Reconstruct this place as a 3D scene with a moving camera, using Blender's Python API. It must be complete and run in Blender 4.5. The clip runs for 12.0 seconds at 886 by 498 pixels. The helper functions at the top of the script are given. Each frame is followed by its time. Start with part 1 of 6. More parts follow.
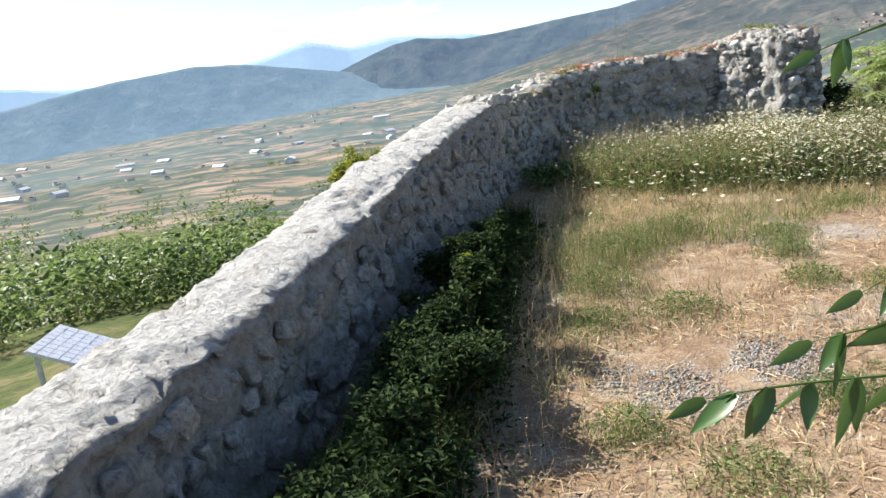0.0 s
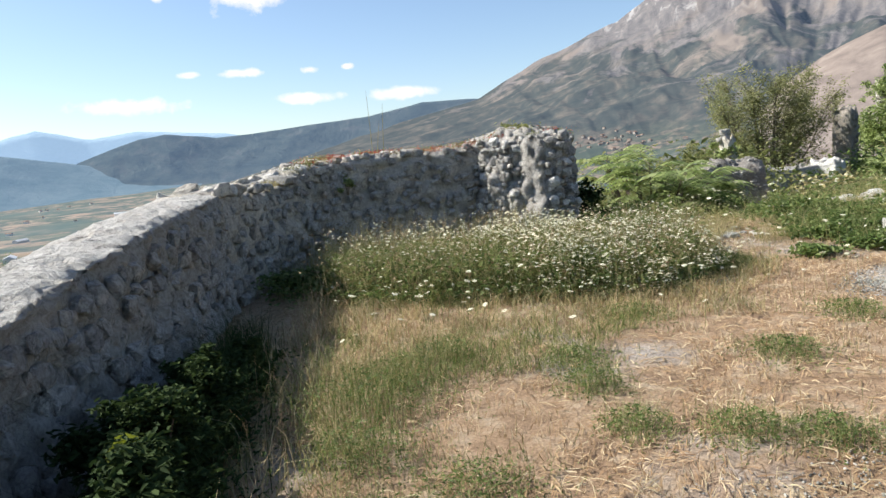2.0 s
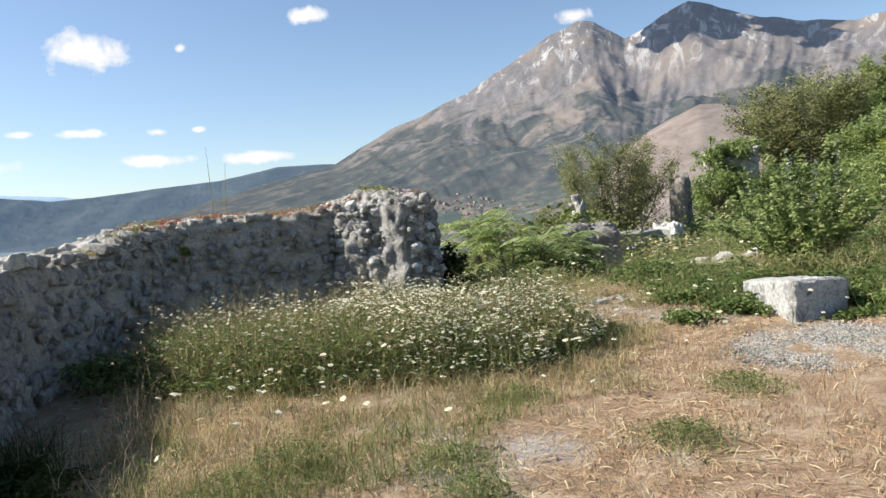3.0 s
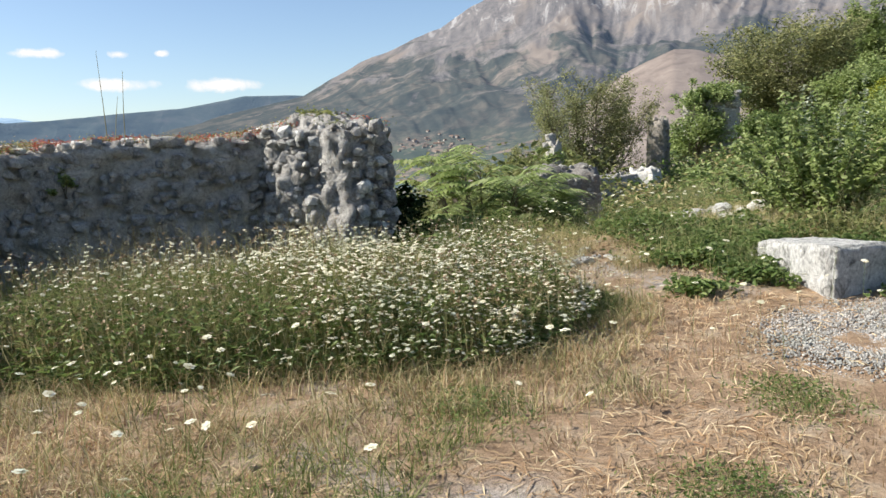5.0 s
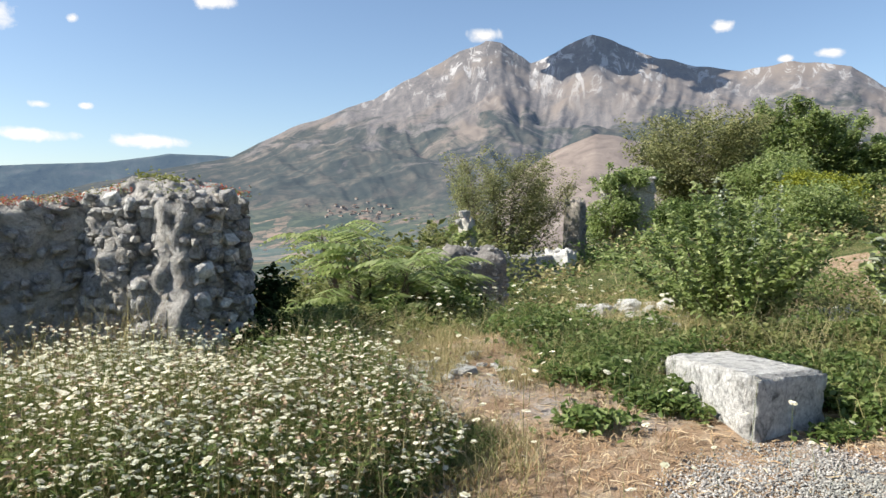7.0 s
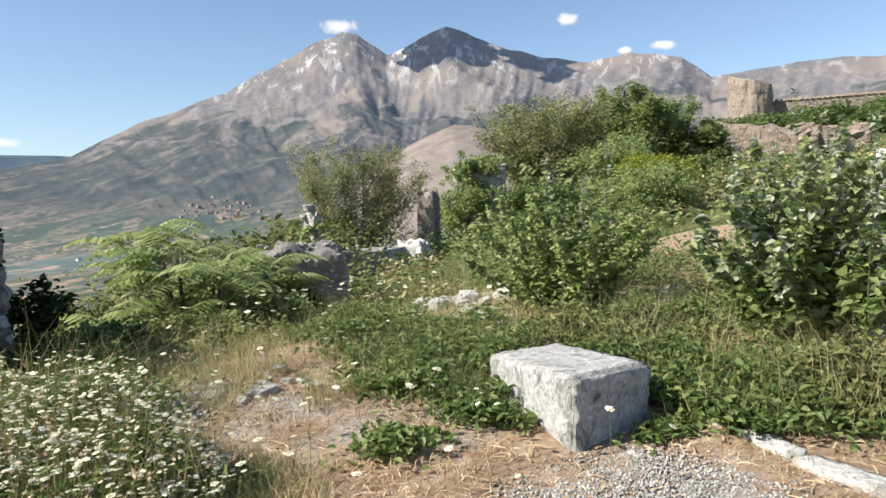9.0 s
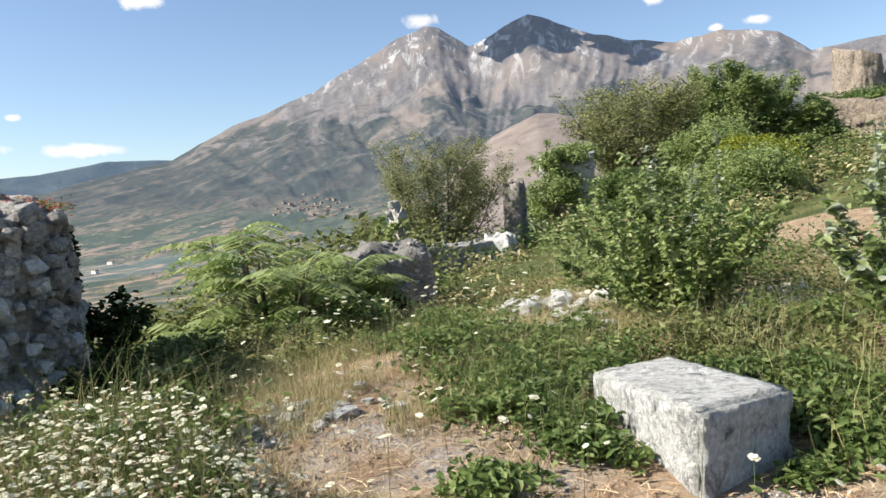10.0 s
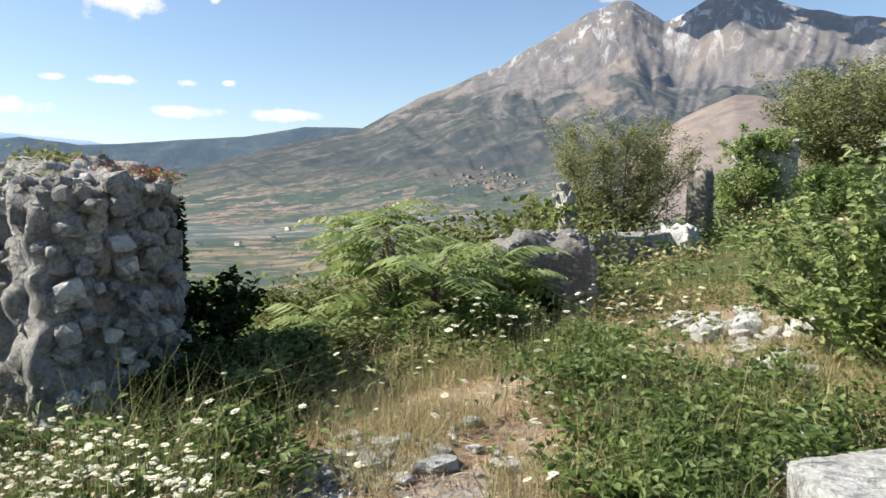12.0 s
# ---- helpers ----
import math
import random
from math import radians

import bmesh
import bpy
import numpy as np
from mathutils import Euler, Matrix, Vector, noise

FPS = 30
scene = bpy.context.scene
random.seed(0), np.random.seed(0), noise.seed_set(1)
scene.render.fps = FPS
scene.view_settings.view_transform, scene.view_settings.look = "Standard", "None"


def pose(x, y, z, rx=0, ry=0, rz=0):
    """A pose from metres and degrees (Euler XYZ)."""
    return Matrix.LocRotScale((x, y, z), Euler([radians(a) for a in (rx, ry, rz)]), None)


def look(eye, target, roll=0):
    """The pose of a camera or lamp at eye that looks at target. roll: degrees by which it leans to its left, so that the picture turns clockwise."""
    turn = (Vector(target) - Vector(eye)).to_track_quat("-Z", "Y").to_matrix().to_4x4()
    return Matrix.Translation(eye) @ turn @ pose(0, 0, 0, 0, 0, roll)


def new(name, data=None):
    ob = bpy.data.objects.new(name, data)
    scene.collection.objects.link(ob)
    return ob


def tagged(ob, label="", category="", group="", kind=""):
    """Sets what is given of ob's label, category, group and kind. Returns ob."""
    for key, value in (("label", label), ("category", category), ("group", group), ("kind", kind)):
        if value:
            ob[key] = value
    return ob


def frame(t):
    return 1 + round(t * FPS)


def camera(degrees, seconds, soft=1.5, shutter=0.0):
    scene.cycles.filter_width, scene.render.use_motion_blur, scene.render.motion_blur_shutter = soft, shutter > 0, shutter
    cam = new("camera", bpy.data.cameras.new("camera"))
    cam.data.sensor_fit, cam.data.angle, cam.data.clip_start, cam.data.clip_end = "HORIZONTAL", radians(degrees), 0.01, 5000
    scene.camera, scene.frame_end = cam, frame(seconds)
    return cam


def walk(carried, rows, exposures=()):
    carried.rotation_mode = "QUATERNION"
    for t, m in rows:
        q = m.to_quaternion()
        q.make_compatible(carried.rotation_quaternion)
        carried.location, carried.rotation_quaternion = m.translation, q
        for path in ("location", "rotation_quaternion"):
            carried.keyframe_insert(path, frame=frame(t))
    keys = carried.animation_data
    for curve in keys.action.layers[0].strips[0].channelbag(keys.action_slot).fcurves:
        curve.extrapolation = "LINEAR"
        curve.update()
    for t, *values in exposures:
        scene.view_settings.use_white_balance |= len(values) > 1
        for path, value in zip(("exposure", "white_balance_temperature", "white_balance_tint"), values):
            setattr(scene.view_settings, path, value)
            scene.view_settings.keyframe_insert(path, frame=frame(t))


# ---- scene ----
cam = camera(63.1, 12.0)
# seconds, x, y, z, yaw, pitch, roll
ROWS = [
    (0.0, -0.030, 0.066, 1.502, 2.12, -13.03, -7.23),
    (0.5, -0.012, 0.448, 1.405, -0.87, -11.80, -6.67),
    (1.0, 0.110, 0.939, 1.421, -3.92, -9.69, -4.22),
    (1.5, 0.159, 1.304, 1.373, -8.36, -10.01, -3.74),
    (2.0, 0.303, 1.710, 1.330, -17.96, -7.12, -4.62),
    (2.5, 0.506, 2.109, 1.325, -22.86, -3.60, -4.47),
    (3.0, 0.603, 2.429, 1.324, -29.57, -2.93, -4.61),
    (5.0, 1.482, 3.680, 1.269, -31.87, -7.99, -2.55),
    (5.5, 1.719, 3.913, 1.288, -24.25, -6.24, -2.34),
    (6.0, 1.886, 4.225, 1.327, -23.41, -6.31, -0.56),
    (6.5, 2.146, 4.358, 1.317, -26.85, -6.40, -0.18),
    (7.0, 2.534, 4.354, 1.367, -37.95, -2.60, 0.38),
    (7.5, 2.769, 4.421, 1.357, -50.59, -4.12, -0.76),
    (9.5, 3.527, 4.711, 1.348, -46.21, -3.12, -3.18),
    (10.0, 3.709, 4.942, 1.406, -41.67, -3.70, -3.78),
    (10.5, 3.896, 5.148, 1.444, -37.22, -4.23, -2.56),
    (11.0, 4.195, 5.278, 1.417, -33.06, -5.74, -2.52),
    (11.5, 4.398, 5.440, 1.448, -27.47, -5.74, -1.02),
    (12.0, 4.532, 5.650, 1.496, -27.94, -5.10, -0.25),
]
walk(cam, [(t, pose(x, y, z, 90 + pitch, 0, yaw) @ pose(0, 0, 0, 0, 0, roll)) for t, x, y, z, yaw, pitch, roll in ROWS],
     [(0.0, 1.22), (1.5, 1.02), (2.5, 0.86), (5.0, 0.82), (7.5, 0.88), (12.0, 0.92)])

# ---- light: late afternoon sun over the wall, clear sky ----
SUN_EL, SUN_AZ = radians(42), radians(-60)
sun_dir = Vector((math.sin(SUN_AZ) * math.cos(SUN_EL), math.cos(SUN_AZ) * math.cos(SUN_EL), math.sin(SUN_EL)))
world = bpy.data.worlds.new("sky")
scene.world = world
world.use_nodes = True
wn = world.node_tree
sky = wn.nodes.new("ShaderNodeTexSky")
sky.sky_type, sky.sun_disc = "NISHITA", False
sky.sun_elevation, sky.sun_rotation = SUN_EL, SUN_AZ
sky.altitude, sky.air_density, sky.dust_density, sky.ozone_density = 700, 1.0, 1.0, 2.0
wn.links.new(sky.outputs[0], wn.nodes["Background"].inputs[0])
wn.nodes["Background"].inputs[1].default_value = 0.09
sun_data = bpy.data.lights.new("sun", "SUN")
sun_data.energy, sun_data.angle, sun_data.color = 5.0, radians(0.53), (1.0, 0.95, 0.86)
sun = new("sun", sun_data)
sun.matrix_world = look((0, 0, 0), -sun_dir)


# ---- materials ----
def nodes(name, rough=0.9, spec=0.2):
    m = bpy.data.materials.new(name)
    m.use_nodes = True
    t = m.node_tree
    b = t.nodes["Principled BSDF"]
    b.inputs["Roughness"].default_value = rough
    b.inputs["Specular IOR Level"].default_value = spec
    return m, t, b


def ramp(t, src, stops):
    r = t.nodes.new("ShaderNodeValToRGB")
    e = r.color_ramp.elements
    while len(e) < len(stops):
        e.new(0.5)
    for k, (p, c) in zip(e, stops):
        k.position, k.color = p, (*c, 1)
    t.links.new(src, r.inputs[0])
    return r.outputs[0]


def noise_tex(t, scale, detail=6.0, rough=0.6, coord="Object", distort=0.0):
    n = t.nodes.new("ShaderNodeTexNoise")
    n.inputs["Scale"].default_value, n.inputs["Detail"].default_value = scale, detail
    n.inputs["Roughness"].default_value, n.inputs["Distortion"].default_value = rough, distort
    if coord == "World":
        g = t.nodes.new("ShaderNodeNewGeometry")
        t.links.new(g.outputs["Position"], n.inputs["Vector"])
    else:
        c = t.nodes.new("ShaderNodeTexCoord")
        t.links.new(c.outputs[coord], n.inputs["Vector"])
    return n.outputs[0]


def mix(t, fac, a, b, mode="MIX"):
    m = t.nodes.new("ShaderNodeMix")
    m.data_type, m.blend_type = "RGBA", mode
    for k, v in ((0, fac), (6, a), (7, b)):
        if hasattr(v, "links"):
            t.links.new(v, m.inputs[k])
        else:
            m.inputs[k].default_value = v if k == 0 else (*v, 1)
    return m.outputs[2]


def bump(t, b, src, strength, dist):
    n = t.nodes.new("ShaderNodeBump")
    n.inputs["Strength"].default_value, n.inputs["Distance"].default_value = strength, dist
    t.links.new(src, n.inputs["Height"])
    t.links.new(n.outputs[0], b.inputs["Normal"])


def limestone(name, pale, dark, lichen, amount=0.5, warm=(0.36, 0.27, 0.19), size=1.0):
    """Weathered grey limestone with dark lichen, pale scars and fine grain."""
    m, t, b = nodes(name, 0.92, 0.15)
    info = t.nodes.new("ShaderNodeObjectInfo")
    big = noise_tex(t, 3.2 / size, 8, 0.62, "World")
    fine = noise_tex(t, 28 / size, 8, 0.7, "World", 0.4)
    spots = noise_tex(t, 9 / size, 6, 0.75, "World", 0.8)
    base = ramp(t, fine, [(0.25, dark), (0.62, pale)])
    base = mix(t, ramp(t, spots, [(0.5 + 0.1 * (1 - amount), (0, 0, 0)), (0.72, (1, 1, 1))]), base, lichen)
    base = mix(t, ramp(t, big, [(0.55, (0, 0, 0)), (0.78, (0.5, 0.5, 0.5))]), base, warm)
    tone = ramp(t, info.outputs["Random"], [(0.0, (0.78, 0.78, 0.79)), (0.6, (1, 1, 1)), (1.0, (1.12, 1.08, 1.02))])
    base = mix(t, 1.0, base, tone, "MULTIPLY")
    t.links.new(base, b.inputs["Base Color"])
    h = t.nodes.new("ShaderNodeMath")
    h.operation = "ADD"
    t.links.new(fine, h.inputs[0])
    t.links.new(spots, h.inputs[1])
    bump(t, b, h.outputs[0], 0.9, 0.05 * size)
    return m


def leafy(name, stops, rough=0.55, through_light=0.35, spec=0.3):
    """Leaves or blades: colour varies from piece to piece, light shines through."""
    m, t, b = nodes(name, rough, spec)
    g = t.nodes.new("ShaderNodeNewGeometry")
    col = ramp(t, g.outputs["Random Per Island"], stops)
    patch = noise_tex(t, 1.7, 4, 0.6, "World")
    col = mix(t, 1.0, col, ramp(t, patch, [(0.3, (0.72, 0.76, 0.7)), (0.7, (1.2, 1.15, 1.1))]), "MULTIPLY")
    t.links.new(col, b.inputs["Base Color"])
    tr = t.nodes.new("ShaderNodeBsdfTranslucent")
    t.links.new(col, tr.inputs[0])
    mx = t.nodes.new("ShaderNodeMixShader")
    mx.inputs[0].default_value = through_light
    t.links.new(b.outputs[0], mx.inputs[1])
    t.links.new(tr.outputs[0], mx.inputs[2])
    t.links.new(mx.outputs[0], t.nodes["Material Output"].inputs[0])
    return m


M_STONE = limestone("grey_limestone", (0.55, 0.53, 0.49), (0.16, 0.15, 0.14), (0.065, 0.065, 0.062), 0.75)
M_MORTAR = limestone("old_mortar", (0.6, 0.57, 0.51), (0.3, 0.28, 0.245), (0.13, 0.12, 0.105), 0.55)
# dark grey pillar stone, also holding the wall stub's face shading as colour
M_STONE_SHADED = limestone("dark_shaded_stone", (0.34, 0.32, 0.29), (0.13, 0.12, 0.11), (0.06, 0.058, 0.055), 0.8)
M_CAP = limestone("lime_capping", (0.8, 0.78, 0.73), (0.38, 0.37, 0.34), (0.1, 0.095, 0.09), 0.75)
M_BLOCK = limestone("white_limestone", (0.68, 0.67, 0.63), (0.4, 0.39, 0.37), (0.12, 0.12, 0.115), 0.55, (0.45, 0.42, 0.37))
M_SQUARED = limestone("weathered_block", (0.74, 0.73, 0.69), (0.27, 0.26, 0.245), (0.06, 0.06, 0.055), 1.0, (0.3, 0.29, 0.26))
M_BROWN = limestone("brown_limestone", (0.4, 0.33, 0.265), (0.18, 0.14, 0.11), (0.12, 0.1, 0.09), 0.4)
M_MASONRY = limestone("brown_masonry", (0.42, 0.35, 0.28), (0.16, 0.125, 0.1), (0.08, 0.07, 0.06), 0.6, (0.3, 0.2, 0.13), 7.0)

M_GREEN = leafy("green_leaf", [(0, (0.06, 0.1, 0.027)), (0.5, (0.13, 0.195, 0.055)), (1, (0.27, 0.33, 0.13))], 0.5, 0.48)
M_BRIGHT = leafy("bright_leaf", [(0, (0.14, 0.2, 0.06)), (0.5, (0.28, 0.35, 0.13)), (1, (0.46, 0.52, 0.26))], 0.5, 0.55)
# near-black leaf green: shade under wall and stump is put into the colour
M_DARK_SHADED = leafy("dark_shaded_leaf", [(0, (0.02, 0.036, 0.013)), (0.6, (0.035, 0.06, 0.02)), (1, (0.06, 0.09, 0.033))], 0.8, 0.25, 0.1)
M_OLIVE = leafy("olive_leaf", [(0, (0.09, 0.11, 0.035)), (0.5, (0.17, 0.195, 0.065)), (1, (0.28, 0.28, 0.12))], 0.6, 0.42)
M_WILLOW = leafy("willow_leaf", [(0, (0.16, 0.175, 0.075)), (0.5, (0.27, 0.285, 0.13)), (1, (0.4, 0.39, 0.21))], 0.6, 0.5)
M_PALE = leafy("silvery_leaf", [(0, (0.25, 0.29, 0.2)), (1, (0.5, 0.53, 0.42))])
M_YELLOW = leafy("yellow_green_leaf", [(0, (0.17, 0.2, 0.02)), (1, (0.34, 0.36, 0.06))])
M_RED = leafy("red_leaf", [(0, (0.28, 0.05, 0.035)), (1, (0.5, 0.14, 0.09))])
M_STRAW = leafy("dry_straw", [(0, (0.27, 0.165, 0.095)), (0.5, (0.46, 0.33, 0.2)), (1, (0.68, 0.58, 0.41))], 0.75, 0.25, 0.15)
M_BLADE = leafy("green_grass", [(0, (0.085, 0.125, 0.033)), (0.5, (0.17, 0.205, 0.068)), (0.8, (0.3, 0.3, 0.13)), (1, (0.5, 0.43, 0.24))], 0.65, 0.35, 0.2)
M_TAN = leafy("tan_grass", [(0, (0.22, 0.19, 0.085)), (0.5, (0.38, 0.33, 0.17)), (1, (0.58, 0.52, 0.32))], 0.7, 0.3, 0.15)
M_FLOWER = leafy("white_flower", [(0, (0.5, 0.47, 0.33)), (0.5, (0.7, 0.68, 0.54)), (1, (0.84, 0.83, 0.74))], 0.7, 0.25, 0.1)
M_TINY = leafy("small_yellow_flower", [(0, (0.6, 0.4, 0.03)), (1, (0.75, 0.55, 0.05))], 0.7, 0.25, 0.1)


def bark():
    m, t, b = nodes("bark", 0.95, 0.1)
    t.links.new(ramp(t, noise_tex(t, 14, 7, 0.7, "World", 0.6), [(0.3, (0.07, 0.055, 0.04)), (0.7, (0.2, 0.17, 0.13))]), b.inputs["Base Color"])
    bump(t, b, noise_tex(t, 30, 5, 0.6, "World"), 0.6, 0.01)
    return m


M_BARK = bark()


def soil():
    """Dry trodden earth with straw litter, grey gravel patches and pale chips."""
    m, t, b = nodes("dry_soil", 0.97, 0.1)
    big = noise_tex(t, 0.55, 6, 0.62, "World")
    mid = noise_tex(t, 4.5, 8, 0.7, "World", 0.4)
    fine = noise_tex(t, 55, 6, 0.75, "World")
    earth = ramp(t, mid, [(0.28, (0.2, 0.135, 0.09)), (0.5, (0.34, 0.245, 0.165)), (0.75, (0.5, 0.43, 0.33))])
    earth = mix(t, 1.0, earth, ramp(t, fine, [(0.3, (0.55, 0.53, 0.5)), (0.68, (1.25, 1.22, 1.18))]), "MULTIPLY")
    grey = ramp(t, fine, [(0.32, (0.16, 0.15, 0.14)), (0.66, (0.5, 0.48, 0.45))])
    col = mix(t, ramp(t, big, [(0.56, (0, 0, 0)), (0.66, (0.8, 0.8, 0.8))]), earth, grey)
    t.links.new(col, b.inputs["Base Color"])
    bump(t, b, fine, 0.8, 0.02)
    return m


def scrub():
    """Hillside of dry grass and green scrub."""
    m, t, b = nodes("scrub_hillside", 0.97, 0.08)
    a = noise_tex(t, 0.09, 8, 0.7, "World", 0.5)
    c = noise_tex(t, 1.4, 7, 0.7, "World")
    col = ramp(t, a, [(0.35, (0.05, 0.08, 0.025)), (0.52, (0.11, 0.13, 0.05)), (0.68, (0.28, 0.22, 0.13))])
    col = mix(t, 1.0, col, ramp(t, c, [(0.3, (0.5, 0.5, 0.48)), (0.7, (1.25, 1.2, 1.15))]), "MULTIPLY")
    t.links.new(col, b.inputs["Base Color"])
    bump(t, b, c, 0.9, 0.4)
    return m


def fields(name, haze_glow):
    """Valley floor: strips of stubble, ploughland and hedges seen from a hill, haze added as emission."""
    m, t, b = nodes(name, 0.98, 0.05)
    g = t.nodes.new("ShaderNodeNewGeometry")
    mp = t.nodes.new("ShaderNodeMapping")
    mp.inputs["Rotation"].default_value = (0, 0, 0.5)
    mp.inputs["Scale"].default_value = (0.011, 0.021, 0.001)
    t.links.new(g.outputs["Position"], mp.inputs["Vector"])
    v = t.nodes.new("ShaderNodeTexVoronoi")
    v.inputs["Scale"].default_value = 1.0
    t.links.new(mp.outputs[0], v.inputs["Vector"])
    sep = t.nodes.new("ShaderNodeSeparateColor")
    t.links.new(v.outputs["Color"], sep.inputs[0])
    plots = ramp(t, sep.outputs[0], [(0.0, (0.05, 0.065, 0.04)), (0.3, (0.11, 0.12, 0.07)), (0.5, (0.24, 0.165, 0.115)), (0.75, (0.33, 0.235, 0.165)), (1.0, (0.08, 0.1, 0.06))])
    plots = mix(t, 0.3, plots, (0.16, 0.13, 0.09))
    hedge = noise_tex(t, 0.011, 9, 0.7, "World", 0.6)
    plots = mix(t, ramp(t, hedge, [(0.45, (0, 0, 0)), (0.55, (0.9, 0.9, 0.9))]), plots, (0.04, 0.06, 0.045))
    broad = noise_tex(t, 0.0016, 5, 0.6, "World")
    plots = mix(t, ramp(t, broad, [(0.5, (0, 0, 0)), (0.62, (0.75, 0.75, 0.75))]), plots, (0.065, 0.09, 0.07))
    t.links.new(plots, b.inputs["Base Color"])
    # bluish emission stands in for the haze over the valley
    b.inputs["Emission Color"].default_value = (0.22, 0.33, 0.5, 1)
    b.inputs["Emission Strength"].default_value = haze_glow
    return m


def far_slope(name, stops, scale, rock=None, haze_glow=(0.2, 0.3, 0.45), amount=0.0, relief=0.6):
    """A distant slope: woods, bare grass and rock bands, bluish air painted as emission."""
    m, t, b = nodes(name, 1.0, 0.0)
    n = noise_tex(t, scale, 9, 0.68, "World", 0.5)
    col = ramp(t, n, stops)
    if rock:
        g = t.nodes.new("ShaderNodeNewGeometry")
        s = t.nodes.new("ShaderNodeSeparateXYZ")
        t.links.new(g.outputs["Position"], s.inputs[0])
        h = t.nodes.new("ShaderNodeMapRange")
        h.inputs["From Min"].default_value, h.inputs["From Max"].default_value = rock[0], rock[1]
        t.links.new(s.outputs["Z"], h.inputs["Value"])
        add = t.nodes.new("ShaderNodeMath")
        add.operation = "MULTIPLY_ADD"
        add.inputs[1].default_value, add.inputs[2].default_value = 3.4, -1.75
        n = noise_tex(t, scale * 0.35, 8, 0.68, "World", 1.2)
        t.links.new(n, add.inputs[0])
        tot = t.nodes.new("ShaderNodeMath")
        tot.use_clamp = True
        t.links.new(add.outputs[0], tot.inputs[0])
        t.links.new(h.outputs[0], tot.inputs[1])
        fine = noise_tex(t, scale * 2.2, 9, 0.74, "World", 1.6)
        stone = ramp(t, fine, [(0.34, rock[2]), (0.52, tuple(0.35 * p + 0.65 * q for p, q in zip(rock[2], rock[3]))), (0.66, rock[3])])
        # pale rock ribs and dark gullies running down the fall line
        uvc = t.nodes.new("ShaderNodeTexCoord")
        fl = t.nodes.new("ShaderNodeMapping")
        fl.inputs["Scale"].default_value = (0.8, 1.0, 1.0)
        fl.inputs["Rotation"].default_value = (0, 0, 0.5)
        t.links.new(uvc.outputs["UV"], fl.inputs["Vector"])
        rb = t.nodes.new("ShaderNodeTexNoise")
        rb.inputs["Scale"].default_value, rb.inputs["Detail"].default_value, rb.inputs["Roughness"].default_value, rb.inputs["Distortion"].default_value = 1.0, 9, 0.7, 1.2
        t.links.new(fl.outputs[0], rb.inputs["Vector"])
        ribs = rb.outputs[0]
        stone = mix(t, 1.0, stone, ramp(t, ribs, [(0.36, (0.74, 0.75, 0.78)), (0.5, (1, 1, 1)), (0.68, (1.12, 1.1, 1.08))]), "MULTIPLY")
        # brown grass and dark woods lying in broad patches below the rock
        meadow = noise_tex(t, scale * 0.22, 7, 0.6, "World", 0.6)
        stone = mix(t, ramp(t, meadow, [(0.46, (0, 0, 0)), (0.6, (0.8, 0.8, 0.8))]), stone, (0.19, 0.155, 0.125))
        crest = t.nodes.new("ShaderNodeMapRange")
        crest.inputs["From Min"].default_value, crest.inputs["From Max"].default_value = 520, 900
        t.links.new(s.outputs["Z"], crest.inputs["Value"])
        both = t.nodes.new("ShaderNodeMath")
        both.operation = "MULTIPLY"
        t.links.new(crest.outputs[0], both.inputs[0])
        t.links.new(ramp(t, ribs, [(0.54, (0, 0, 0)), (0.6, (1, 1, 1))]), both.inputs[1])
        stone = mix(t, both.outputs[0], stone, (0.36, 0.35, 0.34))
        # small fields and hamlets' orchards on the lowest slopes
        mp = t.nodes.new("ShaderNodeMapping")
        mp.inputs["Rotation"].default_value = (0, 0, 0.5)
        mp.inputs["Scale"].default_value = (0.009, 0.016, 0.004)
        t.links.new(g.outputs["Position"], mp.inputs["Vector"])
        v = t.nodes.new("ShaderNodeTexVoronoi")
        v.inputs["Scale"].default_value = 1.0
        t.links.new(mp.outputs[0], v.inputs["Vector"])
        sep = t.nodes.new("ShaderNodeSeparateColor")
        t.links.new(v.outputs["Color"], sep.inputs[0])
        plots = ramp(t, sep.outputs[0], [(0.0, (0.05, 0.065, 0.045)), (0.35, (0.1, 0.11, 0.07)), (0.6, (0.2, 0.15, 0.11)), (0.85, (0.25, 0.185, 0.135)), (1.0, (0.07, 0.09, 0.06))])
        hedge = noise_tex(t, 0.025, 9, 0.75, "World", 0.6)
        plots = mix(t, ramp(t, hedge, [(0.46, (0, 0, 0)), (0.56, (0.9, 0.9, 0.9))]), plots, (0.045, 0.06, 0.045))
        foot = t.nodes.new("ShaderNodeMapRange")
        foot.inputs["From Min"].default_value, foot.inputs["From Max"].default_value = 90, -40
        t.links.new(s.outputs["Z"], foot.inputs["Value"])
        col = mix(t, foot.outputs[0], col, plots)
        col = mix(t, ramp(t, tot.outputs[0], [(0.3, (0, 0, 0)), (0.62, (1, 1, 1))]), col, stone)
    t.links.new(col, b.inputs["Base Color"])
    # painted haze: the slope itself emits a little blue
    b.inputs["Emission Color"].default_value = (*haze_glow, 1)
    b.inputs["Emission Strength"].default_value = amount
    bump(t, b, noise_tex(t, scale * 3, 8, 0.75, "World", 0.7), relief, 40)
    return m


